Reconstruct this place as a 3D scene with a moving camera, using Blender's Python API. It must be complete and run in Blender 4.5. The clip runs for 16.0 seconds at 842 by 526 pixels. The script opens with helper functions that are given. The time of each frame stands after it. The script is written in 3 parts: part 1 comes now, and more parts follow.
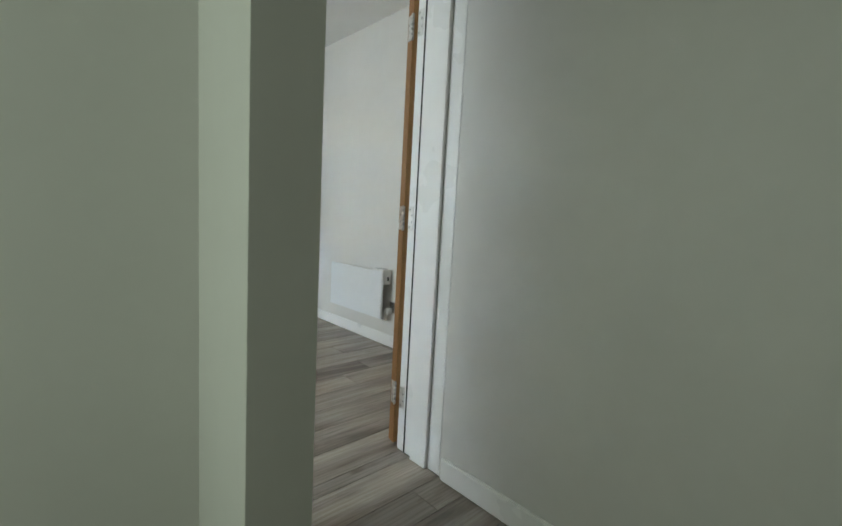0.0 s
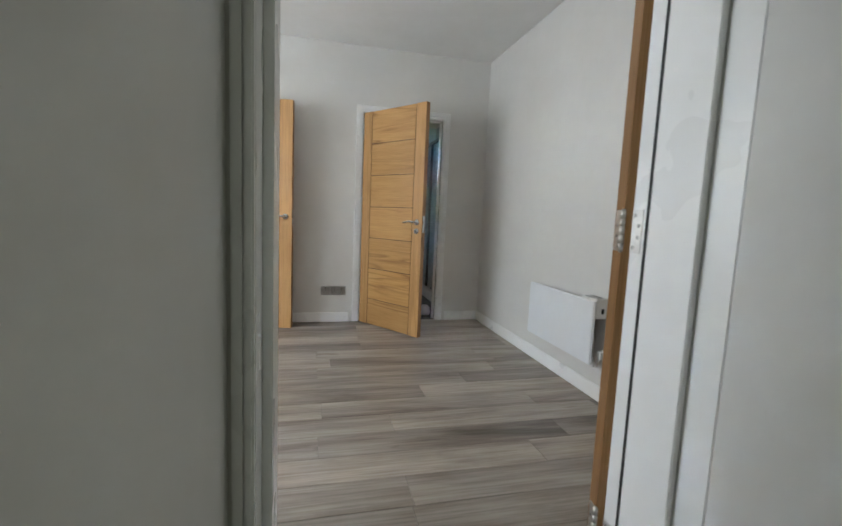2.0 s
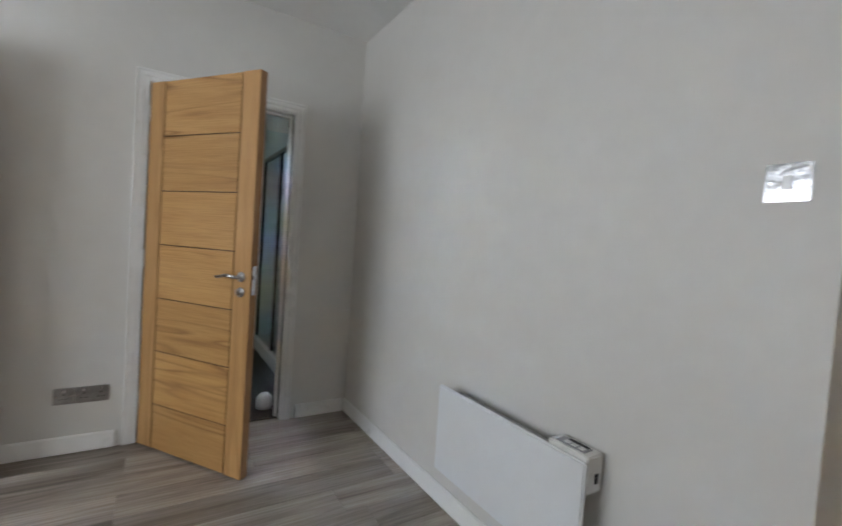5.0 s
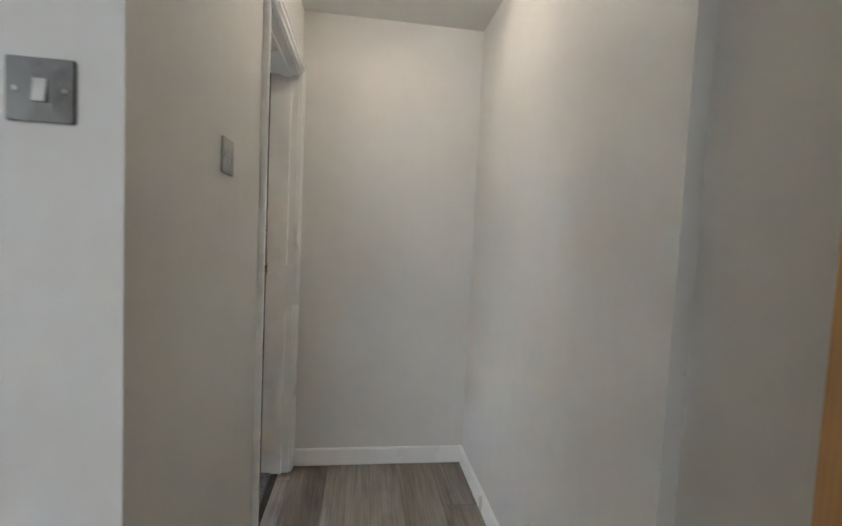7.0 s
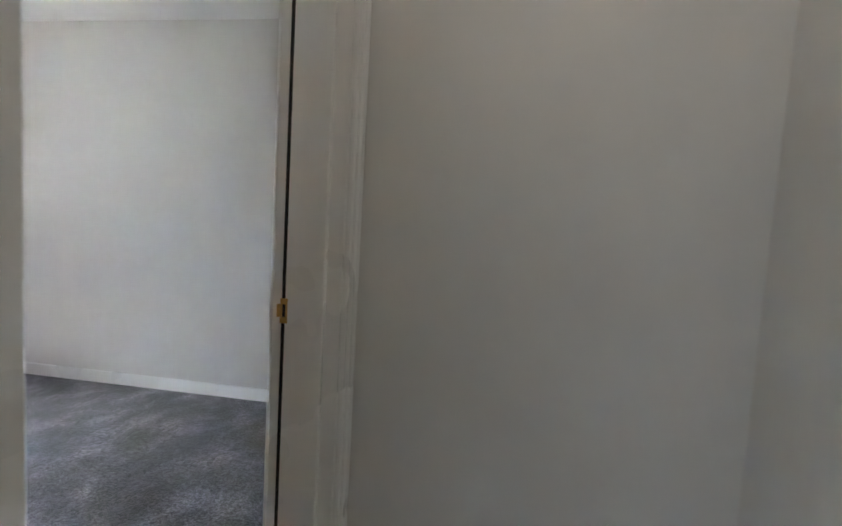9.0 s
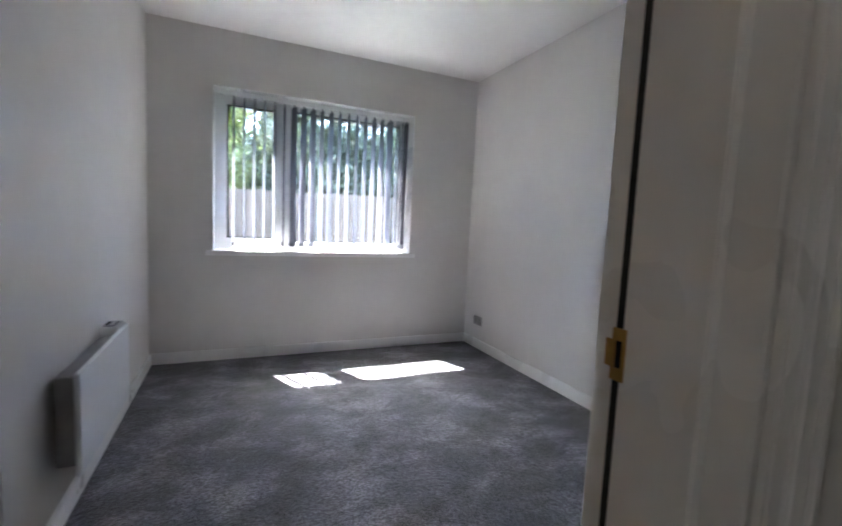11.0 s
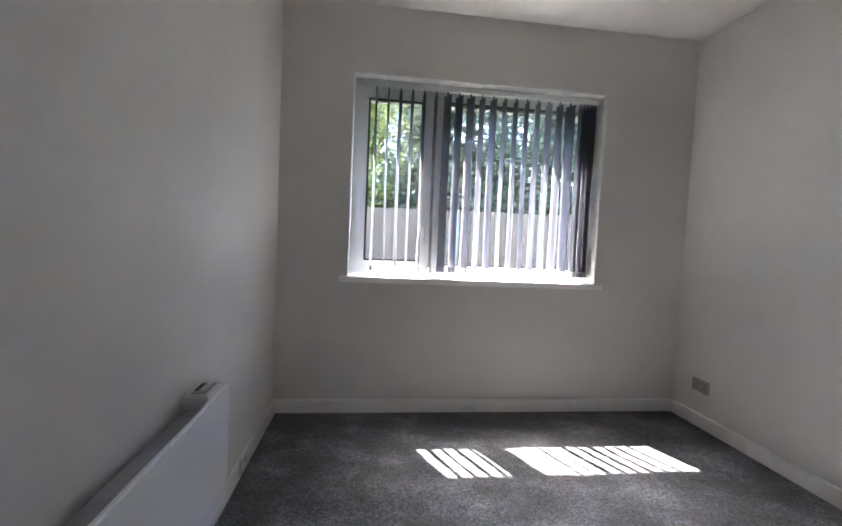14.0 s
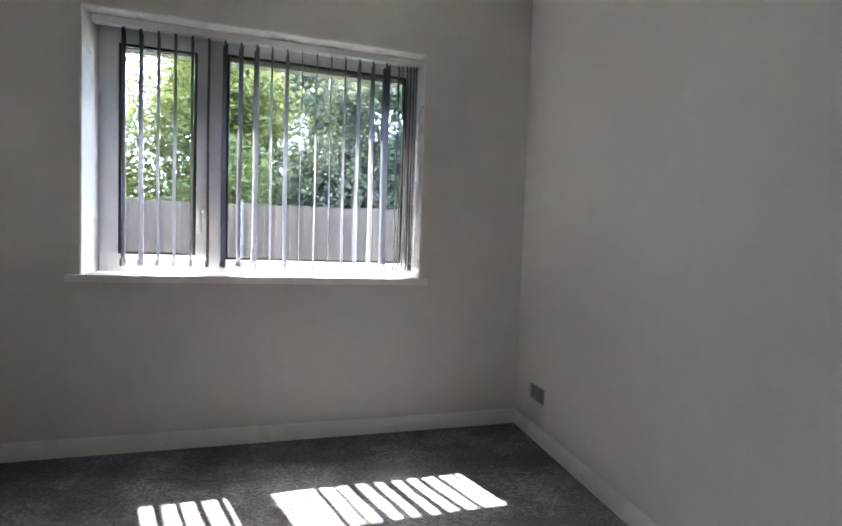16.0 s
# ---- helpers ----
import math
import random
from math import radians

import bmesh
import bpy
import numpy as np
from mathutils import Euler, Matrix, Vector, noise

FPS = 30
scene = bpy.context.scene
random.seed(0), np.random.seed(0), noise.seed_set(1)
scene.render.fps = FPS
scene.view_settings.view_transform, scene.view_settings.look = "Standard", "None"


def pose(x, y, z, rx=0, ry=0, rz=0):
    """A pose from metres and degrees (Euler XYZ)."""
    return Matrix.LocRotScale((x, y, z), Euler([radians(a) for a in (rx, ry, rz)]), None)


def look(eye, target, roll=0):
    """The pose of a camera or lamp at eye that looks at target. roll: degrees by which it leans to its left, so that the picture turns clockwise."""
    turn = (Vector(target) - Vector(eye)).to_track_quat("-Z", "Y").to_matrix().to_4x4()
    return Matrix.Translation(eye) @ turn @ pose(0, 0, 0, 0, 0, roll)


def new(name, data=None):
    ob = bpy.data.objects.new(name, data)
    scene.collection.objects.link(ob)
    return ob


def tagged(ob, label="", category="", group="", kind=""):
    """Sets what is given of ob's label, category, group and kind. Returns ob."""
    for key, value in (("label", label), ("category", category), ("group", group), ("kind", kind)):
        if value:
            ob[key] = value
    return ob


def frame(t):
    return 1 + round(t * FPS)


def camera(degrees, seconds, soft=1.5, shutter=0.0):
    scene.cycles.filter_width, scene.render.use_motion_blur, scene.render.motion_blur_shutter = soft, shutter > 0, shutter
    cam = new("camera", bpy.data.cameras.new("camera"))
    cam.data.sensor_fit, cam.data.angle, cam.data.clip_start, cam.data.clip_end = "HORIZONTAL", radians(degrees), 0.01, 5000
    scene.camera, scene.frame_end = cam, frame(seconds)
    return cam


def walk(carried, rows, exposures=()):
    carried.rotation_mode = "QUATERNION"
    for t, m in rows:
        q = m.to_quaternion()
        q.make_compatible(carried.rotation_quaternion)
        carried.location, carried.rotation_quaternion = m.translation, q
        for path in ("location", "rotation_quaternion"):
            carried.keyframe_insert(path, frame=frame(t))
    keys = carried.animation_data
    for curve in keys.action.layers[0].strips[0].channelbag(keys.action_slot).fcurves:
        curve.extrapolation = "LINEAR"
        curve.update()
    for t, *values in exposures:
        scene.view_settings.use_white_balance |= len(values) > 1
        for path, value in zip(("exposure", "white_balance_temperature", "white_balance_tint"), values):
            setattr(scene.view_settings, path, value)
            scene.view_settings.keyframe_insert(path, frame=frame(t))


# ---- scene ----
cam = camera(89.6, 16.0, 1.5, 0.3)
PATH = [
    (0, (-2.121, -4.614, 1.04), (-0.759, -3.165, 0.83), 3.1),
    (0.5, (-1.924, -4.568, 1.035), (-0.756, -2.957, 0.834), 3.3),
    (1, (-1.81, -4.464, 1.03), (-0.892, -2.7, 0.823), 2.5),
    (1.5, (-1.706, -4.285, 1.034), (-1.06, -2.404, 0.82), 2.3),
    (2, (-1.652, -4.11, 1.049), (-1.17, -2.181, 0.832), 2.5),
    (2.5, (-1.588, -3.892, 1.09), (-1.289, -1.927, 0.863), 2.1),
    (3, (-1.504, -3.595, 1.068), (-1.446, -1.606, 0.871), 2.4),
    (3.2, (-1.442, -3.498, 1.104), (-1.456, -1.507, 0.92), 2.4),
    (5.3, (-1.181, -2.763, 1.21), (0.175, -1.294, 1.142), 3.3),
    (5.5, (-1.205, -2.809, 1.205), (0.347, -1.552, 1.105), 3.2),
    (6, (-1.071, -2.813, 1.2), (0.848, -2.258, 1.09), 3.3),
    (6.5, (-0.882, -2.838, 1.212), (1.115, -2.818, 1.101), 3.2),
    (7, (-0.649, -2.843, 1.231), (1.329, -3.119, 1.115), 2.7),
    (7.5, (-0.354, -2.854, 1.238), (1.607, -3.231, 1.125), 2.0),
    (8, (0.03, -2.84, 1.265), (2.0, -3.168, 1.11), 2.3),
    (8.2, (0.145, -2.845, 1.265), (2.135, -3.088, 1.10), 2.5),
    (10.3, (1.082, -2.741, 1.213), (2.542, -1.385, 1.047), 3.5),
    (10.5, (1.105, -2.734, 1.21), (2.389, -1.21, 1.035), 3.1),
    (11, (1.128, -2.702, 1.18), (1.939, -0.883, 0.997), 2.7),
    (11.5, (1.11, -2.698, 1.187), (1.521, -0.749, 0.998), 2.6),
    (12, (1.078, -2.634, 1.171), (1.288, -0.652, 1.0), 2.6),
    (12.5, (1.07, -2.406, 1.196), (1.226, -0.419, 1.031), 2.5),
    (13, (1.064, -2.141, 1.207), (1.265, -0.158, 1.036), 2.7),
    (13.5, (1.108, -1.937, 1.108), (1.307, 0.051, 1.003), 2.7),
    (14, (1.112, -1.714, 1.151), (1.36, 0.267, 1.038), 2.6),
    (14.5, (1.165, -1.521, 1.176), (1.591, 0.43, 1.063), 2.6),
    (15, (1.353, -1.425, 1.161), (1.926, 0.488, 1.048), 2.6),
    (15.5, (1.628, -1.366, 1.161), (2.268, 0.526, 1.043), 2.4),
    (16, (2.06, -1.353, 1.083), (2.557, 0.583, 1.003), 1.9),
]
EXPOSURES = [(0, 8.3, 6500, 2), (1.5, 8.35, 6500, 7), (3, 8.3, 6500, 12), (5.5, 8.05, 6450, 11), (7, 8.1, 6400, 10), (8.2, 7.85, 6350, 9), (10.3, 6.7, 6100, 13), (12.5, 6.85, 6150, 15), (14, 6.35, 6500, 14), (16, 6.1, 6600, 14)]
walk(cam, [(t, look(eye, target, roll)) for t, eye, target, roll in PATH], EXPOSURES)

# ---- world, sun, lamps ----
world = bpy.data.worlds.new("world")
scene.world = world
world.use_nodes = True
wn = world.node_tree
sky = wn.nodes.new("ShaderNodeTexSky")
sky.sky_type = "NISHITA"
sky.sun_disc = False
SUN_FROM = Vector((-0.45, 1.0, 1.86)).normalized()
sky.sun_elevation = math.asin(SUN_FROM.z)
sky.sun_rotation = math.atan2(SUN_FROM.x, SUN_FROM.y)
wn.links.new(sky.outputs["Color"], wn.nodes["Background"].inputs["Color"])
wn.nodes["Background"].inputs["Strength"].default_value = 0.15

sun_data = bpy.data.lights.new("sun", "SUN")
sun_data.energy, sun_data.angle, sun_data.color = 1.1, radians(0.5), (1.0, 0.95, 0.87)
sun = new("sun", sun_data)
sun.matrix_world = look(SUN_FROM * 20, (0, 0, 0))


def window_light(name, eye, target, wide, high, watts, colour):
    """An area lamp for the sky's light at an opening that the walk never looks through."""
    data = bpy.data.lights.new(name, "AREA")
    data.shape, data.size, data.size_y, data.energy, data.color = "RECTANGLE", wide, high, watts, colour
    ob = new(name, data)
    ob.matrix_world = look(eye, target)
    return ob


window_light("living_window_light", (-4.06, -1.75, 1.51), (0, -1.75, 1.4), 1.75, 1.2, 0.15, (0.88, 0.95, 1.0))
# fill lamp for the hall, set at an added door out of view
window_light("front_door_light", (-3.07, -4.2, 1.25), (0, -4.2, 1.25), 0.6, 1.5, 0.021, (0.88, 1.0, 0.86))

# ---- materials ----


def material(name, base, rough=0.6, metal=0.0):
    m = bpy.data.materials.new(name)
    m.use_nodes = True
    b = m.node_tree.nodes["Principled BSDF"]
    b.inputs["Base Color"].default_value = (*base, 1)
    b.inputs["Roughness"].default_value = rough
    b.inputs["Metallic"].default_value = metal
    return m, m.node_tree, b


def coords(nt, scale=(1, 1, 1), kind="Object", shift=None):
    c = nt.nodes.new("ShaderNodeTexCoord")
    mp = nt.nodes.new("ShaderNodeMapping")
    mp.inputs["Scale"].default_value = scale
    nt.links.new(c.outputs[kind], mp.inputs["Vector"])
    if shift is not None:
        nt.links.new(shift, mp.inputs["Location"])
    return mp.outputs["Vector"]


def noise_tex(nt, vec, scale, detail=4.0, rough=0.55, warp=0.0):
    n = nt.nodes.new("ShaderNodeTexNoise")
    n.inputs["Scale"].default_value, n.inputs["Detail"].default_value = scale, detail
    n.inputs["Roughness"].default_value, n.inputs["Distortion"].default_value = rough, warp
    nt.links.new(vec, n.inputs["Vector"])
    return n.outputs["Fac"]


def ramp(nt, fac, stops):
    r = nt.nodes.new("ShaderNodeValToRGB")
    while len(r.color_ramp.elements) < len(stops):
        r.color_ramp.elements.new(0.5)
    for e, (p, c) in zip(r.color_ramp.elements, stops):
        e.position, e.color = p, (*c, 1)
    nt.links.new(fac, r.inputs["Fac"])
    return r.outputs["Color"]


def mix(nt, a, b, fac, blend="MIX"):
    m = nt.nodes.new("ShaderNodeMix")
    m.data_type, m.blend_type = "RGBA", blend
    for sock, v in ((m.inputs[6], a), (m.inputs[7], b), (m.inputs[0], fac)):
        if isinstance(v, (int, float)):
            sock.default_value = v
        elif isinstance(v, tuple):
            sock.default_value = (*v, 1)
        else:
            nt.links.new(v, sock)
    return m.outputs[2]


def bump(nt, b, height, strength, distance, normal=None):
    n = nt.nodes.new("ShaderNodeBump")
    n.inputs["Strength"].default_value, n.inputs["Distance"].default_value = strength, distance
    nt.links.new(height, n.inputs["Height"])
    if normal is not None:
        nt.links.new(normal, n.inputs["Normal"])
    nt.links.new(n.outputs["Normal"], b.inputs["Normal"])
    return n.outputs["Normal"]


def rnd(nt):
    return nt.nodes.new("ShaderNodeObjectInfo").outputs["Random"]


def times(nt, v, k):
    m = nt.nodes.new("ShaderNodeMath")
    m.operation = "MULTIPLY"
    nt.links.new(v, m.inputs[0])
    m.inputs[1].default_value = k
    return m.outputs[0]


def painted(name, base, rough, var=0.04, relief=0.25):
    """Rolled emulsion or brushed gloss: faint blotches, fine roller stipple."""
    m, nt, b = material(name, base, rough)
    v = coords(nt)
    big = noise_tex(nt, v, 0.9, 3)
    dark = tuple(c * (1 - var) for c in base)
    light = tuple(min(1, c * (1 + var)) for c in base)
    col = ramp(nt, big, [(0.3, dark), (0.7, light)])
    fine = noise_tex(nt, v, 14, 5)
    nt.links.new(mix(nt, col, ramp(nt, fine, [(0.35, (0.97, 0.97, 0.965)), (0.65, (1, 1, 1))]), 0.6, "MULTIPLY"), b.inputs["Base Color"])
    nt.links.new(ramp(nt, noise_tex(nt, v, 3.0, 3), [(0.3, (rough - 0.06,) * 3), (0.7, (rough + 0.06,) * 3)]), b.inputs["Roughness"])
    n = bump(nt, b, noise_tex(nt, v, 260, 3), relief, 0.0006)
    bump(nt, b, noise_tex(nt, v, 5, 3), 0.25, 0.004, n)
    return m


WALL = painted("warm_white_emulsion", (0.715, 0.70, 0.672), 0.55)
CEIL = painted("white_ceiling_emulsion", (0.86, 0.855, 0.84), 0.7)
GLOSS = painted("white_satin_woodwork", (0.90, 0.897, 0.885), 0.3, 0.02, 0.1)
UPVC = painted("white_upvc", (0.82, 0.83, 0.84), 0.28, 0.015, 0.03)
HEATER = painted("white_powder_coat", (0.80, 0.82, 0.84), 0.32, 0.01, 0.08)
TRAY = painted("white_acrylic", (0.82, 0.83, 0.83), 0.18, 0.01, 0.02)


def wood(name, pale, mid, dark, along="x", rough=0.42, figure=7.0):
    """Oak veneer: cathedral figure in some pieces, fine pores along the grain."""
    m, nt, b = material(name, mid, rough)
    s = {"x": (0.11, 1, 1.5), "z": (1.5, 1, 0.09)}[along]
    r = nt.nodes.new("ShaderNodeObjectInfo")
    add = nt.nodes.new("ShaderNodeCombineXYZ")
    for k in range(3):
        nt.links.new(times(nt, r.outputs["Random"], (31.0, 17.0, 53.0)[k]), add.inputs[k])
    v = coords(nt, s, "Object", add.outputs[0])
    field = noise_tex(nt, v, 4.2, 2, 0.5, 0.35)
    rings = nt.nodes.new("ShaderNodeMath")
    rings.operation = "FRACT"
    nt.links.new(times(nt, field, figure * 2.4), rings.inputs[0])
    figured = ramp(nt, rings.outputs[0], [(0.0, dark), (0.2, mid), (0.5, pale), (0.82, pale), (1.0, dark)])
    plain = ramp(nt, noise_tex(nt, v, 9.0, 3, 0.6), [(0.3, mid), (0.7, pale)])
    patch = noise_tex(nt, coords(nt, tuple(c * 0.7 for c in s), "Object", add.outputs[0]), 5.0, 2, 0.5)
    base = mix(nt, plain, figured, ramp(nt, patch, [(0.42, (0.05, 0.05, 0.05)), (0.58, (0.9, 0.9, 0.9))]))
    vp = coords(nt, tuple(c * (0.3 if c < 1 else 1) for c in s), "Object", add.outputs[0])
    pores = noise_tex(nt, vp, 170, 3, 0.6)
    col = mix(nt, base, ramp(nt, pores, [(0.38, (0.74, 0.66, 0.55)), (0.56, (1, 1, 1))]), 0.55, "MULTIPLY")
    tone = ramp(nt, r.outputs["Random"], [(0.0, (0.9, 0.88, 0.86)), (1.0, (1.06, 1.04, 1.0))])
    nt.links.new(mix(nt, col, tone, 1.0, "MULTIPLY"), b.inputs["Base Color"])
    bump(nt, b, pores, 0.3, 0.0007)
    return m


OAK_H = wood("oak_veneer_across", (0.585, 0.345, 0.132), (0.51, 0.28, 0.096), (0.30, 0.145, 0.043), "x", 0.42, 4.5)
OAK_V = wood("oak_veneer_upright", (0.56, 0.325, 0.13), (0.51, 0.285, 0.108), (0.41, 0.22, 0.078), "z", 0.42, 4.0)
OAK_GROOVE = wood("oak_groove", (0.11, 0.055, 0.018), (0.1, 0.05, 0.016), (0.08, 0.04, 0.013), "x")
# darker oak tone for the upright edges of the leaves
OAK_EDGE = wood("oak_edge_darker", (0.33, 0.175, 0.07), (0.29, 0.15, 0.058), (0.24, 0.12, 0.045), "z", 0.5, 3.0)


def plank_wood():
    m, nt, b = material("grey_oak_vinyl_plank", (0.3, 0.26, 0.22), 0.36)
    r = nt.nodes.new("ShaderNodeObjectInfo")
    add = nt.nodes.new("ShaderNodeCombineXYZ")
    for k in range(3):
        nt.links.new(times(nt, r.outputs["Random"], (41.0, 23.0, 9.0)[k]), add.inputs[k])
    v = coords(nt, (0.14, 1.0, 1.0), "Object", add.outputs[0])
    field = noise_tex(nt, v, 6.0, 5, 0.6, 0.6)
    streak = noise_tex(nt, coords(nt, (0.03, 1, 1), "Object", add.outputs[0]), 95, 4, 0.65)
    base = ramp(nt, field, [(0.3, (0.14, 0.113, 0.092)), (0.42, (0.28, 0.24, 0.207)), (0.56, (0.40, 0.354, 0.312)), (0.74, (0.50, 0.455, 0.41))])
    col = mix(nt, base, ramp(nt, streak, [(0.35, (0.58, 0.55, 0.52)), (0.6, (1, 1, 1))]), 0.7, "MULTIPLY")
    knot = noise_tex(nt, coords(nt, (0.5, 1.2, 1), "Object", add.outputs[0]), 5.5, 2)
    col = mix(nt, col, ramp(nt, knot, [(0.70, (1, 1, 1)), (0.78, (0.45, 0.38, 0.32))]), 1.0, "MULTIPLY")
    tone = ramp(nt, r.outputs["Random"], [(0.0, (0.72, 0.71, 0.70)), (0.5, (1.0, 1.0, 1.0)), (1.0, (1.18, 1.17, 1.15))])
    nt.links.new(mix(nt, col, tone, 1.0, "MULTIPLY"), b.inputs["Base Color"])
    nt.links.new(ramp(nt, streak, [(0.3, (0.46,) * 3), (0.7, (0.32,) * 3)]), b.inputs["Roughness"])
    bump(nt, b, streak, 0.25, 0.0008)
    return m


PLANK = plank_wood()


def carpet_mat():
    m, nt, b = material("charcoal_twist_carpet", (0.05, 0.05, 0.056), 0.95)
    v = coords(nt)
    pile = noise_tex(nt, v, 210, 3, 0.7)
    tuft = noise_tex(nt, v, 95, 4, 0.7)
    brush = noise_tex(nt, coords(nt, (1, 1.25, 1)), 3.4, 4, 0.6, 0.3)
    col = ramp(nt, pile, [(0.3, (0.07, 0.07, 0.078)), (0.5, (0.165, 0.166, 0.18)), (0.72, (0.33, 0.332, 0.35))])
    col = mix(nt, col, ramp(nt, tuft, [(0.38, (0.3, 0.3, 0.3)), (0.62, (1.6, 1.6, 1.6))]), 1.0, "MULTIPLY")
    col = mix(nt, col, ramp(nt, brush, [(0.36, (0.42, 0.42, 0.43)), (0.5, (0.76, 0.76, 0.78)), (0.66, (1.5, 1.49, 1.53))]), 1.0, "MULTIPLY")
    nt.links.new(col, b.inputs["Base Color"])
    b.inputs["Sheen Weight"].default_value = 0.25
    n = bump(nt, b, pile, 0.9, 0.006)
    bump(nt, b, tuft, 0.7, 0.012, n)
    return m


CARPET = carpet_mat()


def speckled(name, base, rough, scale=30.0, var=0.35, relief=0.3, depth=0.002, metal=0.0):
    m, nt, b = material(name, base, rough, metal)
    v = coords(nt)
    n1, n2 = noise_tex(nt, v, scale, 4), noise_tex(nt, v, scale * 0.12, 3)
    lo, hi = tuple(c * (1 - var) for c in base), tuple(min(1, c * (1 + var)) for c in base)
    col = mix(nt, ramp(nt, n1, [(0.3, lo), (0.7, hi)]), ramp(nt, n2, [(0.3, (0.8, 0.8, 0.8)), (0.7, (1.12, 1.12, 1.12))]), 1.0, "MULTIPLY")
    nt.links.new(col, b.inputs["Base Color"])
    bump(nt, b, n1, relief, depth)
    return m


DARK_VINYL = speckled("dark_brown_vinyl", (0.03, 0.024, 0.02), 0.45, 25, 0.4)
BLACK_CARPET = speckled("black_cupboard_carpet", (0.018, 0.018, 0.02), 0.95, 160, 0.5, 0.8, 0.004)
CHROME = speckled("polished_chrome", (0.72, 0.72, 0.73), 0.09, 40, 0.04, 0.02, 0.0005, 1.0)
STEEL = speckled("brushed_steel", (0.20, 0.19, 0.185), 0.26, 120, 0.08, 0.05, 0.0005, 1.0)
BRASS = speckled("brass", (0.62, 0.40, 0.16), 0.28, 60, 0.12, 0.05, 0.0005, 1.0)
BLACK = speckled("black_rubber", (0.012, 0.012, 0.012), 0.6, 80, 0.3)
HINGE_STEEL = speckled("satin_hinge_steel", (0.78, 0.77, 0.75), 0.32, 60, 0.06, 0.03, 0.0005, 1.0)
MIRROR_STEEL = speckled("mirror_polished_steel", (0.34, 0.34, 0.35), 0.12, 11, 0.05, 0.25, 0.006, 1.0)
SATIN_STEEL = speckled("satin_steel", (0.40, 0.39, 0.38), 0.3, 120, 0.08, 0.05, 0.0005, 1.0)
GREY_PLASTIC = speckled("grey_plastic", (0.34, 0.34, 0.35), 0.4, 90, 0.05)
WHITE_PLASTIC = painted("white_plastic", (0.8, 0.8, 0.78), 0.3, 0.01, 0.02)
CONCRETE = speckled("concrete_post", (0.22, 0.205, 0.185), 0.9, 60, 0.2, 0.5, 0.003)
GRASS = speckled("rough_grass", (0.07, 0.10, 0.03), 0.9, 24, 0.5, 1.0, 0.03)
BARK = speckled("bark", (0.09, 0.07, 0.05), 0.9, 30, 0.4, 1.0, 0.02)
TILE_BLUE = painted("pale_blue_shower_panel", (0.60, 0.68, 0.70), 0.25, 0.05, 0.05)
RENDER = speckled("screen_wall_brick", (0.30, 0.17, 0.11), 0.9, 18, 0.25, 0.6, 0.004)


def fence_mat():
    m, nt, b = material("weathered_fence_board", (0.26, 0.19, 0.14), 0.85)
    r = rnd(nt)
    add = nt.nodes.new("ShaderNodeCombineXYZ")
    nt.links.new(times(nt, r, 37.0), add.inputs[0])
    g = noise_tex(nt, coords(nt, (1, 1, 0.06), "Object", add.outputs[0]), 40, 4, 0.6, 0.3)
    col = ramp(nt, g, [(0.3, (0.07, 0.046, 0.032)), (0.6, (0.135, 0.092, 0.066)), (0.8, (0.18, 0.13, 0.098))])
    tone = ramp(nt, r, [(0.0, (0.75, 0.75, 0.75)), (1.0, (1.15, 1.12, 1.1))])
    nt.links.new(mix(nt, col, tone, 1.0, "MULTIPLY"), b.inputs["Base Color"])
    bump(nt, b, g, 0.6, 0.004)
    return m


FENCE = fence_mat()


def leaf_mat(name, a, c):
    m, nt, b = material(name, a, 0.5)
    col = ramp(nt, noise_tex(nt, coords(nt), 1.7, 4), [(0.3, a), (0.7, c)])
    nt.links.new(col, b.inputs["Base Color"])
    t = nt.nodes.new("ShaderNodeBsdfTranslucent")
    nt.links.new(mix(nt, col, (1.3, 1.3, 0.85), 1.0, "MULTIPLY"), t.inputs["Color"])
    ms = nt.nodes.new("ShaderNodeMixShader")
    ms.inputs[0].default_value = 0.45
    nt.links.new(b.outputs[0], ms.inputs[1])
    nt.links.new(t.outputs[0], ms.inputs[2])
    nt.links.new(ms.outputs[0], nt.nodes["Material Output"].inputs["Surface"])
    return m


LEAF_A = leaf_mat("lime_green_leaves", (0.13, 0.148, 0.042), (0.19, 0.20, 0.068))
LEAF_B = leaf_mat("blue_green_leaves", (0.065, 0.08, 0.055), (0.105, 0.12, 0.085))


def fabric():
    m, nt, b = material("grey_blind_fabric", (0.30, 0.31, 0.36), 0.85)
    w = noise_tex(nt, coords(nt, (1, 1, 0.4)), 320, 3)
    col = ramp(nt, w, [(0.3, (0.12, 0.127, 0.155)), (0.7, (0.19, 0.20, 0.235))])
    nt.links.new(col, b.inputs["Base Color"])
    t = nt.nodes.new("ShaderNodeBsdfTranslucent")
    nt.links.new(col, t.inputs["Color"])
    ms = nt.nodes.new("ShaderNodeMixShader")
    ms.inputs[0].default_value = 0.3
    nt.links.new(b.outputs[0], ms.inputs[1])
    nt.links.new(t.outputs[0], ms.inputs[2])
    nt.links.new(ms.outputs[0], nt.nodes["Material Output"].inputs["Surface"])
    bump(nt, b, w, 0.4, 0.0005)
    return m


FABRIC = fabric()


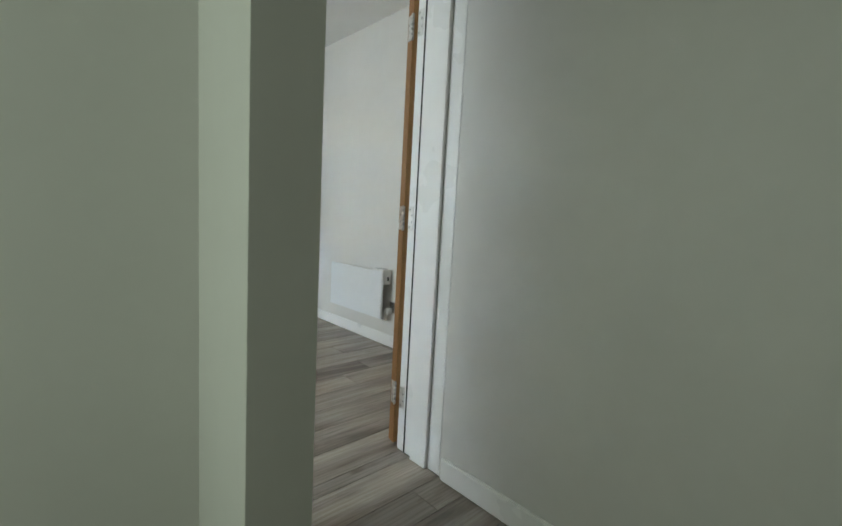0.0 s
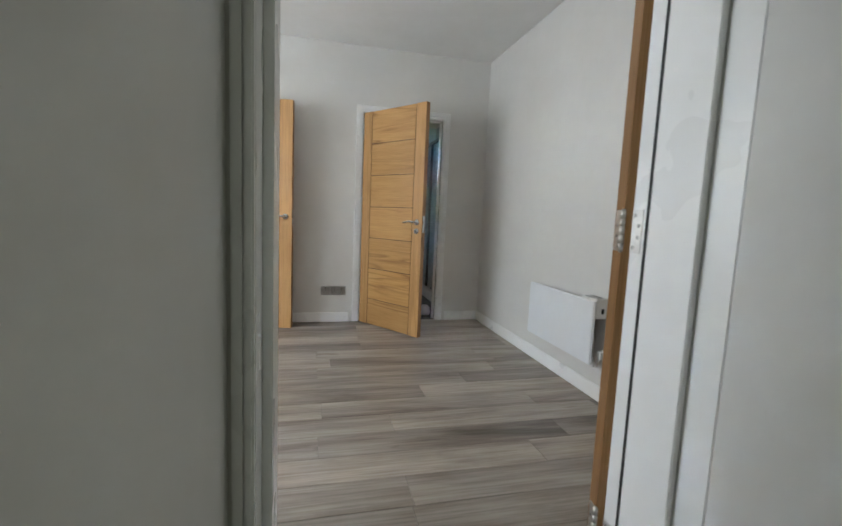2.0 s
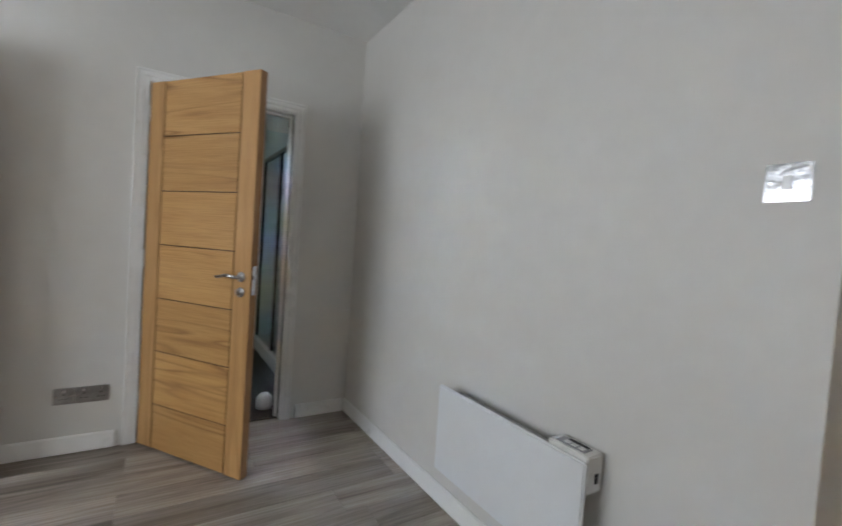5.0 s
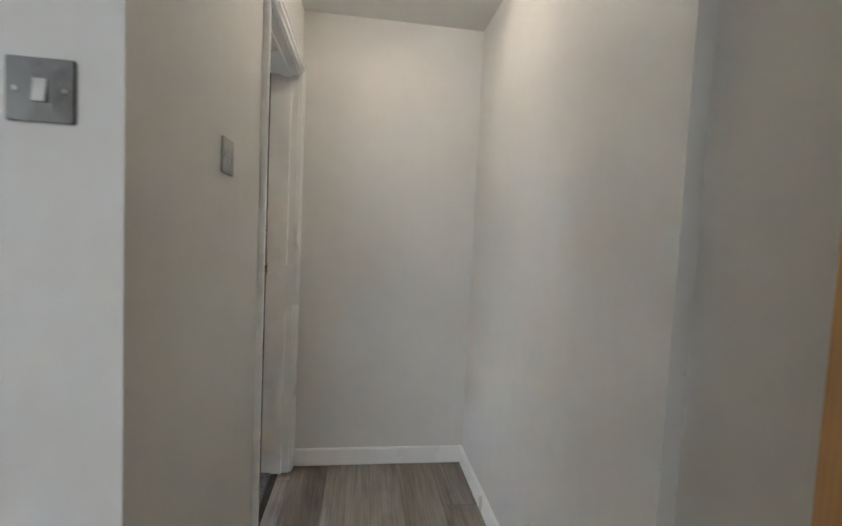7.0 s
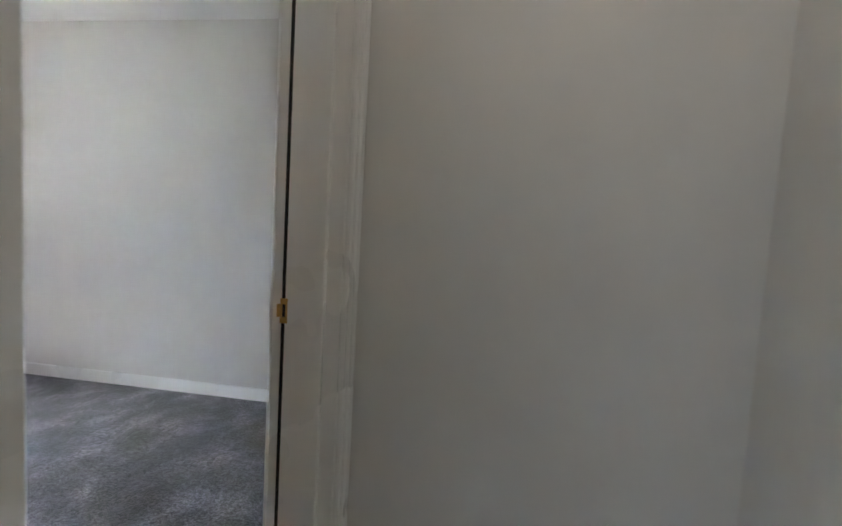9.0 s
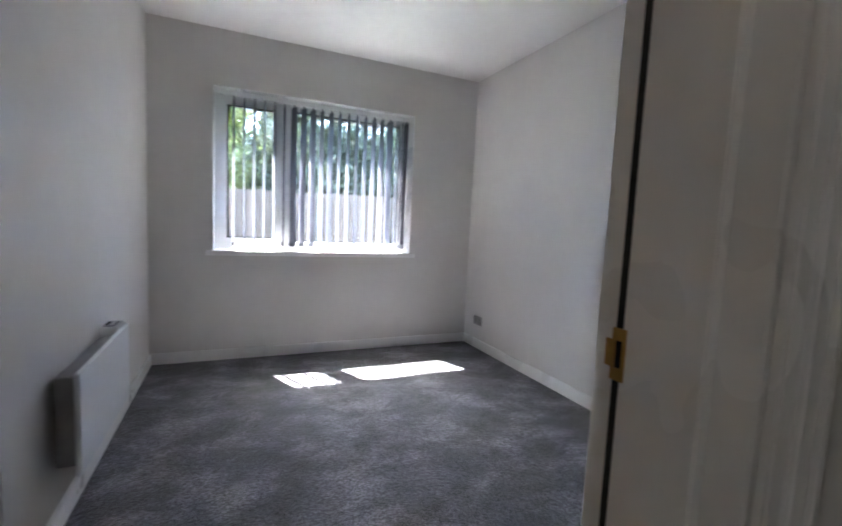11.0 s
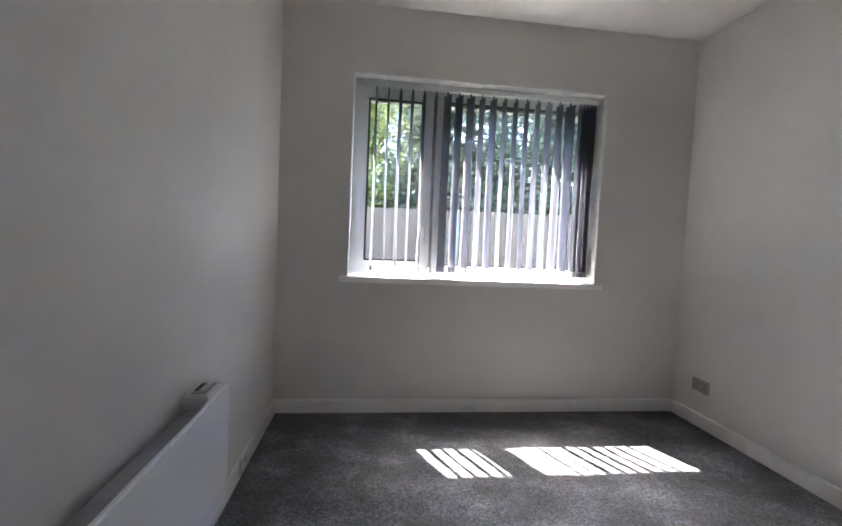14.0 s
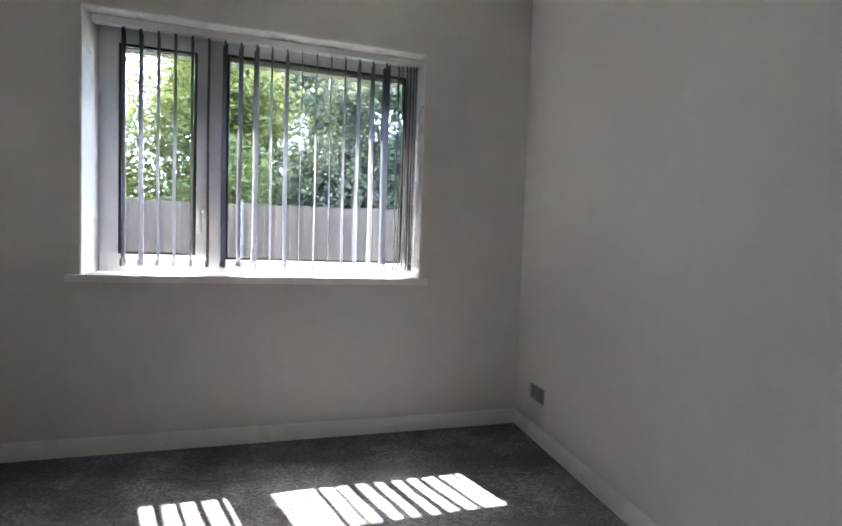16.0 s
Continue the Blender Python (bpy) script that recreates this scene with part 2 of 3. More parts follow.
def glass_mat(name, tint, rough=0.0):
    m, nt, b = material(name, tint, rough)
    b.inputs["Transmission Weight"].default_value = 1.0
    b.inputs["IOR"].default_value = 1.45
    return m


GLASS = glass_mat("window_glass", (0.38, 0.395, 0.40))
SHOWER_GLASS = glass_mat("shower_glass", (0.75, 0.86, 0.88), 0.05)
OPAL, _, opal_shader = material("opal_lamp_glass", (0.85, 0.84, 0.82), 0.25)
# emission added to warm and brighten the corridor
opal_shader.inputs["Emission Color"].default_value = (1.0, 0.86, 0.70, 1)
opal_shader.inputs["Emission Strength"].default_value = 0.055

# ---- mesh builders ----


def add_box(bm, x0, x1, y0, y1, z0, z1, mi=0):
    vs = [bm.verts.new((x, y, z)) for z in (z0, z1) for y in (y0, y1) for x in (x0, x1)]
    fs = [bm.faces.new([vs[k] for k in q]) for q in ((0, 2, 3, 1), (4, 5, 7, 6), (0, 1, 5, 4), (2, 6, 7, 3), (0, 4, 6, 2), (1, 3, 7, 5))]
    for f in fs:
        f.material_index = mi
    return vs


def add_tube(bm, pts, r, sides=12, mi=0, caps=True):
    """A round bar along points; r is one radius or one for each point."""
    rs = r if isinstance(r, (list, tuple)) else [r] * len(pts)
    pts = [Vector(p) for p in pts]
    rings, up = [], Vector((0.13, 0.31, 1)).normalized()
    for k, p in enumerate(pts):
        d = (pts[min(k + 1, len(pts) - 1)] - pts[max(k - 1, 0)]).normalized()
        a = d.cross(up if abs(d.dot(up)) < 0.95 else Vector((1, 0, 0))).normalized()
        b = d.cross(a)
        rings.append([bm.verts.new(p + rs[k] * (a * math.cos(2 * math.pi * s / sides) + b * math.sin(2 * math.pi * s / sides))) for s in range(sides)])
    for q, w in zip(rings, rings[1:]):
        for s in range(sides):
            f = bm.faces.new((q[s], q[(s + 1) % sides], w[(s + 1) % sides], w[s]))
            f.smooth, f.material_index = True, mi
    if caps:
        for ring in (rings[0], rings[-1]):
            bm.faces.new(ring).material_index = mi


def add_lathe(bm, profile, m=Matrix(), sides=28, mi=0):
    """Turned shape: (radius, height) pairs round local z, placed by m."""
    rings = [[bm.verts.new(m @ Vector((r * math.cos(2 * math.pi * s / sides), r * math.sin(2 * math.pi * s / sides), h))) for s in range(sides)] for r, h in profile]
    for q, w in zip(rings, rings[1:]):
        for s in range(sides):
            f = bm.faces.new((q[s], q[(s + 1) % sides], w[(s + 1) % sides], w[s]))
            f.smooth, f.material_index = True, mi
    for ring in (rings[0], rings[-1]):
        bm.faces.new(ring).material_index = mi


def finish(name, bm, mats, bevel=0.0, parent=None, segments=2):
    bmesh.ops.recalc_face_normals(bm, faces=bm.faces[:])
    if bevel:
        bmesh.ops.bevel(bm, geom=[e for e in bm.edges if e.calc_face_angle(0) > 0.6], offset=bevel, segments=segments, affect="EDGES", clamp_overlap=True)
    me = bpy.data.meshes.new(name)
    bm.to_mesh(me)
    bm.free()
    for m in mats if isinstance(mats, (list, tuple)) else [mats]:
        me.materials.append(m)
    ob = new(name, me)
    if parent is not None:
        ob.parent = parent
    return ob


def boxes(name, rows, mats, bevel=0.0, parent=None):
    bm = bmesh.new()
    for row in rows:
        add_box(bm, *row)
    return finish(name, bm, mats, bevel, parent)


def structure(ob, label, category):
    return tagged(ob, label, category, kind="structure")


# ---- walls, floors and ceilings ----
H, HC = 2.585, 2.335
T = 0.12


def wall(name, rows, mat=WALL, label="smooth warm white painted plaster wall"):
    return structure(boxes(name, rows, mat), label, "wall")


# living room
wall("wall_north", [(-4.25, -3.38, 0, T, 0, H), (-3.38, -2.555, 0, T, 2.02, H), (-2.555, -1.265, 0, T, 0, H), (-1.265, -0.43, 0, T, 2.02, H), (-0.43, 0.1, 0, T, 0, H)])
wall("wall_west", [(-4.25, -3.98, -3.6, -2.65, 0, H), (-4.25, -3.98, -0.82, 0, 0, H), (-4.25, -3.98, -2.65, -0.82, 0, 0.86), (-4.25, -3.98, -2.65, -0.82, 2.165, H)])
wall("wall_heater_side", [(0, 0.1, -2.51, 0, 0, H)])
wall("wall_entry", [(-4.25, -1.76, -3.49, -3.26, 0, H), (-1.76, -0.89, -3.49, -3.26, 2.02, H), (-0.89, -0.82, -3.49, -3.26, 0, H)])
wall("wall_entry_side", [(-0.82, 0.08, -3.59, -3.475, 0, H)])
# corridor
wall("wall_corridor_south", [(0.08, 1.7, -3.59, -3.435, 0, H)])
wall("wall_corridor_north", [(0.1, 0.805, -2.51, -2.345, 0, H), (0.805, 1.555, -2.51, -2.345, 2.02, H), (1.555, 3.43, -2.51, -2.345, 0, H)])
wall("wall_corridor_end", [(1.595, 1.7, -3.435, -2.51, 0, H)])
wall("wall_corridor_head", [(0.0, 0.08, -3.475, -2.51, HC, H)], WALL, "plaster bulkhead over the mouth of the corridor")
# bedroom
wall("wall_bedroom_east", [(3.31, 3.43, -2.345, 1.02, 0, H)])
wall("wall_bedroom_west", [(0.44, 0.545, -1.23, 1.02, 0, H), (0.1, 0.44, -1.23, -1.12, 0, H)])
WX0, WX1, WZ0, WZ1, WY0, WY1 = 0.982, 2.66, 0.87, 2.168, 1.02, 1.30
wall("wall_bedroom_window", [(0.1, WX0, WY0, WY1, 0, H), (WX1, 3.43, WY0, WY1, 0, H), (WX0, WX1, WY0, WY1, 0, WZ0), (WX0, WX1, WY0, WY1, WZ1, H)])
wall("wall_outer_leaf", [(-4.6, -1.73, WY1, 1.36, -0.2, 2.95), (0.11, WX0 - 0.01, WY1, 1.36, -0.2, 2.95), (WX1 + 0.01, 3.6, WY1, 1.36, -0.2, 2.95), (WX0 - 0.01, WX1 + 0.01, WY1, 1.36, -0.2, WZ0 + 0.02), (WX0 - 0.01, WX1 + 0.01, WY1, 1.36, 2.09, 2.95)], CONCRETE, "rendered outer leaf round the bedroom window")
# hall
wall("wall_hall_east", [(-0.92, -0.82, -6.3, -3.512, 0, 2.5)])
wall("wall_hall_north", [(-3.1, -1.883, -3.75, -3.49, 0, 2.5)])
wall("wall_hall_pier", [(-1.883, -1.766, -3.99, -3.512, 0, 2.5), (-1.883, -1.7605, -3.512, -3.49, 0, 2.5)])
# the west doorway is added for the hall's fill lamp
wall("wall_hall_west", [(-3.2, -3.1, -6.3, -4.6, 0, 2.5), (-3.2, -3.1, -3.8, -3.49, 0, 2.5), (-3.2, -3.1, -4.6, -3.8, 2.1, 2.5)])
wall("wall_hall_south", [(-3.1, -0.92, -6.3, -6.2, 0, 2.5)])
# cupboard and bathroom behind the north wall
wall("wall_cupboard", [(-4.25, -1.72, 1.12, 1.22, 0, H), (-4.25, -4.15, T, 1.12, 0, H), (-1.82, -1.72, T, 1.12, 0, H)])
# small unseen opening high in the bathroom's back wall, added to let daylight in
wall("wall_bathroom", [(-1.72, -1.5, 1.9, 2.0, 0, H), (-1.2, 0.1, 1.9, 2.0, 0, H), (-1.5, -1.2, 1.9, 2.0, 0, 1.75), (-1.5, -1.2, 1.9, 2.0, 2.05, H), (-1.72, -1.62, 1.22, 1.9, 0, H), (0.0, 0.1, T, 1.9, 0, H)])

# unseen wall added to hold back sky light from the living room
wall("wall_neighbour", [(-5.5, -5.3, -9.0, 1.4, -0.3, 2.75)], RENDER, "unseen brick wall added to cut the sky light at the living room window")
# more unseen walls, added so that the sky doesn't brighten the hall
wall("wall_porch", [(-5.3, 0.5, -7.6, -7.4, -0.3, 2.97), (0.3, 0.5, -7.4, -6.3, -0.3, 2.97), (-4.3, -4.1, -7.4, -3.6, -0.3, 2.97)], RENDER, "unseen brick walls added to keep sky light out of the hall")
for nm, row in (("ceiling_living", (-4.25, 0.1, -3.6, 1.36, H, H + 0.2)), ("ceiling_bathroom", (-1.73, 0.1, 1.361, 2.0, H, H + 0.2)), ("ceiling_bedroom", (0.1, 3.6, -2.51, 1.36, H, H + 0.2)), ("ceiling_corridor", (0.08, 1.7, -3.6, -2.51, HC, HC + 0.1)), ("ceiling_hall", (-3.2, -0.82, -6.3, -3.49, 2.5, 2.6))):
    structure(boxes(nm, [row], CEIL), "flat white painted plaster ceiling", "ceiling")
# unseen slab, reaching beyond the hall to block sky light there
structure(boxes("roof", [(-5.05, 4.0, -8.0, 1.62, 2.97, 3.1)], CONCRETE), "flat roof slab over the flat, carried past the hall to shut out the sky", "roof")
structure(boxes("floor_cupboard", [(-4.15, -1.82, 0.06, 1.12, -0.1, 0.004)], BLACK_CARPET), "black carpet on the cupboard floor", "floor")
structure(boxes("floor_bathroom", [(-1.72, 0.0, 0.06, 1.9, -0.1, 0.004)], DARK_VINYL), "dark brown vinyl on the bathroom floor", "floor")

# the bedroom carpet: a fine sheet with an uneven pile
bm = bmesh.new()
bmesh.ops.create_grid(bm, x_segments=130, y_segments=140, size=0.5)
for v in bm.verts:
    x, y = 0.1 + (v.co.x + 0.5) * 3.21, -2.45 + (v.co.y + 0.5) * 3.47
    v.co = (x, y, 0.006 + 0.003 * noise.noise((x * 6, y * 6, 0)) + 0.0025 * noise.noise((x * 22, y * 22, 3)))
for f in bm.faces:
    f.smooth = True
structure(finish("floor_carpet", bm, CARPET), "charcoal grey twist-pile carpet with brushed marks", "carpet")
structure(boxes("floor_slab", [(-4.25, 3.6, -6.3, 2.0, -0.25, -0.012)], CONCRETE), "concrete slab under the floors", "floor")


def skirting(rows, name="baseboard"):
    """Rows of (x0, x1, y0, y1): boards 95 mm high with a chamfered top."""
    bm = bmesh.new()
    for x0, x1, y0, y1 in rows:
        add_box(bm, x0, x1, y0, y1, 0.002, 0.095)
    return structure(finish(name, bm, GLOSS, 0.005), "white painted chamfered skirting board", "baseboard")


S = 0.018
skirting([(-3.98, -3.45, -S, -0.001), (-2.485, -1.335, -S, -0.001), (-0.36, -S, -S, -0.001)], "baseboard_north")
skirting([(-S, -0.001, -2.51 - S, -0.001)], "baseboard_heater_side")
skirting([(0, 0.735, -2.51 - S, -2.511)], "baseboard_corridor_north")
skirting([(1.595 - S, 1.594, -3.434, -2.53)], "baseboard_corridor_end")
skirting([(0.08 - S, 1.585 - S, -3.434, -3.435 + S), (-0.75, 0.08 - S, -3.474, -3.475 + S)], "baseboard_corridor_south")
skirting([(-3.979, -3.98 + S, -3.25, -0.02)], "baseboard_west")
skirting([(-3.978, -1.85, -3.259, -3.26 + S)], "baseboard_entry")
skirting([(3.31 - S, 3.309, -2.37, 1.0)], "baseboard_bedroom_east")
skirting([(0.546, 3.309, 1.02 - S, 1.019)], "baseboard_bedroom_window")
skirting([(0.546, 0.545 + S, -1.23 - S, 1.0), (0.12, 0.546, -1.23 - S, -1.231)], "baseboard_bedroom_west")
skirting([(0.101, 0.1 + S, -2.38, -1.25)], "baseboard_bedroom_recess")
skirting([(1.63, 3.29, -2.344, -2.345 + S)], "baseboard_bedroom_south")
skirting([(-4.1, -1.83, 1.119 - S, 1.119)], "baseboard_cupboard")
skirting([(-3.09, -1.9, -3.769, -3.751), (-0.939, -0.921, -6.1, -3.53)], "baseboard_hall")
skirting([(-1.6, -0.6, 1.899 - S, 1.899)], "baseboard_bathroom")


def door_frame(name, x0, x1, y0, y1, stop_y, head, sides, seal_y=None, both=True):
    """Lining x0..x1 clear opening, y0..y1 deep, with a stop and architraves on the given faces (-1: at y0, 1: at y1)."""
    root = new(name)
    structure(root, "white painted door lining with moulded architrave", "door frame")
    t = 0.03
    bm = bmesh.new()
    add_box(bm, x0 - t, x0, y0, y1, 0.001, head + t)
    add_box(bm, x1, x1 + t, y0, y1, 0.001, head + t)
    add_box(bm, x0, x1, y0, y1, head, head + t)
    finish("lining", bm, GLOSS, 0.0015, root)
    bm = bmesh.new()
    s0, s1 = stop_y
    add_box(bm, x0, x0 + 0.016, s0, s1, 0.001, head)
    add_box(bm, x1 - 0.016, x1, s0, s1, 0.001, head)
    add_box(bm, x0 + 0.016, x1 - 0.016, s0, s1, head - 0.016, head)
    finish("door_stop", bm, GLOSS, 0.002, root)
    for s in sides:
        ya, w = (y0 if s < 0 else y1), 0.062
        bm = bmesh.new()
        for a, b, thick in ((0.006, 0.03, 0.012), (0.03, 0.056, 0.017), (0.056, 0.006 + w, 0.021)):
            f0, f1 = (ya - thick, ya - 0.0005) if s < 0 else (ya + 0.0005, ya + thick)
            add_box(bm, x0 - b, x0 - a, f0, f1, 0.001, head + b)
            add_box(bm, x1 + a, x1 + b, f0, f1, 0.001, head + b)
            add_box(bm, x0 - a, x1 + a, f0, f1, head + a, head + b)
        finish("architrave", bm, GLOSS, 0.003, root)
    if seal_y is not None:
        bm = bmesh.new()
        if both:
            add_box(bm, x0 - 0.004, x0 + 0.0015, seal_y - 0.004, seal_y + 0.004, 0.001, head)
        add_box(bm, x1 - 0.0015, x1 + 0.004, seal_y - 0.004, seal_y + 0.004, 0.001, head)
        tagged(finish("smoke_seal", bm, BLACK, 0, root), "black smoke seal strip")
    return root


door_frame("door_frame_cupboard", -3.35, -2.585, 0.001, 0.119, (0.05, 0.08), 1.99, (-1,), 0.022)
door_frame("door_frame_bathroom", -1.235, -0.46, 0.001, 0.119, (0.05, 0.08), 1.99, (-1,), 0.022)
entry_frame = door_frame("door_frame_entry", -1.73, -0.92, -3.51, -3.245, (-3.44, -3.345), 1.99, (1,), -3.29, False)
bedroom_frame = door_frame("door_frame_bedroom", 0.835, 1.52, -2.51, -2.345, (-2.475, -2.425), 1.99, (-1, 1), -2.372)
# moulded edge of the entry lining on the hall side
bm = bmesh.new()
for a, b, f in ((0.0, 0.012, 0.018), (0.012, 0.03, 0.01)):
    add_box(bm, -1.73 - b, -1.73 - a, -3.511 - f, -3.511, 0.001, 2.02)
finish("hall_bead", bm, GLOSS, 0.003, entry_frame)

# ---- plank floors ----
plank_floor = new("floor")
structure(plank_floor, "grey-brown oak-effect vinyl plank floor", "floor")
PW, PL = 0.182, 1.22


def plank_mesh(length, width):
    bm = bmesh.new()
    add_box(bm, 0, length - 0.0012, 0, width - 0.0012, -0.01, 0)
    bmesh.ops.recalc_face_normals(bm, faces=bm.faces[:])
    top = [e for e in bm.edges if all(abs(v.co.z) < 1e-6 for v in e.verts)]
    bmesh.ops.bevel(bm, geom=top, offset=0.0012, segments=1, affect="EDGES")
    me = bpy.data.meshes.new("plank")
    bm.to_mesh(me)
    bm.free()
    me.materials.append(PLANK)
    return me


plank_cache = {}


def lay(x0, x1, y0, y1, seed):
    rng = random.Random(seed)
    y = y0
    row = 0
    while y < y1 - 0.004:
        w = min(PW, y1 - y)
        x = x0 - rng.choice((0.0, 0.31, 0.62, 0.9)) - rng.random() * 0.1
        while x < x1 - 0.004:
            a, b = max(x, x0), min(x + PL, x1)
            if b - a > 0.004:
                key = (round(b - a, 3), round(w, 3))
                if key not in plank_cache:
                    plank_cache[key] = plank_mesh(b - a, w)
                p = new("plank", plank_cache[key])
                p.location = (a, y, 0)
                p.parent = plank_floor
            x += PL
        y += w
        row += 1

# ---- doors ----


def lever(parent, face_y, out, x, z, point):
    """Lever on a round rose: face_y the door's face, out -1 or 1 along y, point the way the lever reaches in x."""
    bm = bmesh.new()
    turn = pose(x, face_y, z, 90 if out < 0 else -90)
    add_lathe(bm, [(0.0255, 0), (0.0255, 0.006), (0.022, 0.009), (0.010, 0.0095), (0.009, 0.036)], turn, 24)
    pts = [(x, face_y + out * d, z + h) for d, h in ((0.03, 0), (0.043, 0.0))]
    pts += [(x + point * a, face_y + out * 0.05, z + h) for a, h in ((0.012, 0.001), (0.035, 0.006), (0.06, 0.005), (0.085, -0.003), (0.108, -0.006), (0.118, -0.003))]
    add_tube(bm, pts, [0.009, 0.0095, 0.0095, 0.0095, 0.009, 0.0085, 0.008, 0.006], 12)
    return tagged(finish("lever_handle", bm, CHROME, 0, parent), "polished chrome lever on a round rose")


def turn_rose(parent, face_y, out, x, z):
    bm = bmesh.new()
    add_lathe(bm, [(0.0255, 0), (0.0255, 0.006), (0.022, 0.009), (0.008, 0.0095), (0.008, 0.02)], pose(x, face_y, z, 90 if out < 0 else -90), 24)
    add_box(bm, x - 0.004, x + 0.004, min(face_y + out * 0.018, face_y + out * 0.03), max(face_y + out * 0.018, face_y + out * 0.03), z - 0.013, z + 0.013)
    return tagged(finish("privacy_turn", bm, CHROME, 0, parent), "chrome privacy turn")


def hinge_mesh():
    bm = bmesh.new()
    add_box(bm, -0.0006, 0.0006, 0.003, 0.034, 0, 0.102)
    for k in range(5):
        add_tube(bm, [(0, 0, 0.0006 + k * 0.0204), (0, 0, 0.0198 + k * 0.0204)], 0.0062, 12)
    add_tube(bm, [(0, 0, -0.003), (0, 0, 0.105)], 0.004, 10)
    for zz, yy in ((0.013, 0.012), (0.037, 0.026), (0.065, 0.026), (0.089, 0.012)):
        add_lathe(bm, [(0.0046, 0.0002), (0.0046, 0.0004), (0.004, 0.0005)], pose(-0.0006, yy, zz, 0, -90, 0), 14, 1)
        add_lathe(bm, [(0.0038, 0.0005), (0.0036, 0.0012), (0.002, 0.0015)], pose(-0.0006, yy, zz, 0, -90, 0), 14)
        add_box(bm, -0.0023, -0.0012, yy - 0.0024, yy + 0.0024, zz - 0.0004, zz + 0.0004, 1)
        add_box(bm, -0.0023, -0.0012, yy - 0.0004, yy + 0.0004, zz - 0.0024, zz + 0.0024, 1)
    return bm


def door_leaf(name, label, width, side, m, lock=False, tall=1.976, grip=1.0):
    """A flush oak leaf, hinge at the origin, reaching along +x; side: 1 when its thickness lies towards +y, -1 towards -y."""
    root = new(name)
    tagged(root, label, "door")
    t, z0 = 0.044, 0.008
    a, b = (0.0, t) if side > 0 else (-t, 0.0)
    core = boxes("core", [(0.004, width - 0.004, a + 0.004, b - 0.004, z0 + 0.002, z0 + tall - 0.002)], OAK_GROOVE, 0, root)
    sw = 0.112
    rows = [z0, 0.254, 0.545, 0.832, 1.12, 1.406, 1.694, z0 + tall]
    g = 0.003
    for x0, x1 in ((0, sw), (width - sw, width)):
        ob = boxes("stile", [(x0 + (g if x0 else 0), x1 - (0 if x0 else g), a, b, z0, z0 + tall)], [OAK_V, OAK_EDGE], 0.0012, root)
        for p in ob.data.polygons:
            if abs(p.normal.x) > 0.9:
                p.material_index = 1
    for k, (za, zb) in enumerate(zip(rows, rows[1:])):
        w, h = width - 2 * sw - 2 * g, zb - za - 2 * g
        ob = boxes("panel", [(-w / 2, w / 2, a, b, -h / 2, h / 2)], OAK_H, 0.0012, root)
        ob.location = (width / 2, 0, (za + zb) / 2)
    for face, out in ((a, -1), (b, 1)):
        lever(root, face, out, width - 0.056, grip, -1)
        if lock:
            turn_rose(root, face, out, width - 0.056, 0.925)
    bm = bmesh.new()
    mid = (a + b) / 2
    add_box(bm, width - 0.0005, width + 0.0012, mid - 0.0115, mid + 0.0115, 0.915, 1.055)
    add_box(bm, width, width + 0.009, mid - 0.006, mid + 0.006, 0.99, 1.01)
    finish("latch_plate", bm, CHROME, 0.0004, root)
    for z in (0.195, 0.985, 1.776):
        bm = hinge_mesh()
        if side < 0:
            bmesh.ops.scale(bm, vec=(1, -1, 1), verts=bm.verts)
        ob = finish("hinge", bm, [HINGE_STEEL, BLACK], 0, root)
        ob.location = (-0.002, 0, z)
    root.matrix_world = m
    return root


door_leaf("door", "oak veneered door standing open against the cupboard wall", 0.755, -1, pose(-2.583, -0.022, 0, 0, 0, -13.6))
door_leaf("door", "half-open oak veneered bathroom door with chrome lever", 0.762, 1, pose(-1.233, -0.024, 0, 0, 0, -54.9), True)
door_leaf("door", "oak veneered entry door folded back against the wall", 0.62, 1, pose(-0.914, -3.205, 0, 0, 0, -12.5), grip=0.925)
door_leaf("door", "oak veneered bedroom door standing wide open", 0.686, -1, pose(0.842, -2.352, 0, 0, 0, 108.0), grip=1.028)


def frame_hinge(x, y, side, parent):
    for z in (0.195, 0.985, 1.776):
        bm = bmesh.new()
        add_box(bm, x - 0.0008, x + 0.0008, y - 0.036, y - 0.004, z, z + 0.102)
        for zz, yy in ((0.013, -0.012), (0.037, -0.026), (0.065, -0.026), (0.089, -0.012)):
            add_lathe(bm, [(0.0046, 0), (0.0046, 0.0004), (0.004, 0.0005)], pose(x + side * 0.0008, y + yy, z + zz, 0, 90 * side, 0), 14, 1)
            add_lathe(bm, [(0.0038, 0), (0.0036, 0.001), (0.002, 0.0013)], pose(x + side * 0.0008, y + yy, z + zz, 0, 90 * side, 0), 14)
            f0, f1 = sorted((x + side * 0.0018, x + side * 0.0025))
            add_box(bm, f0, f1, y + yy - 0.0024, y + yy + 0.0024, z + zz - 0.0004, z + zz + 0.0004, 1)
            add_box(bm, f0, f1, y + yy - 0.0004, y + yy + 0.0004, z + zz - 0.0024, z + zz + 0.0024, 1)
        finish("hinge_plate", bm, [HINGE_STEEL, BLACK], 0, parent)


frame_hinge(-0.921, -3.24, -1, entry_frame)
frame_hinge(0.836, -2.352, 1, bedroom_frame)


def strike(x, y, side, mat, parent):
    """Latch keep on a jamb face at x that looks along side."""
    bm = bmesh.new()
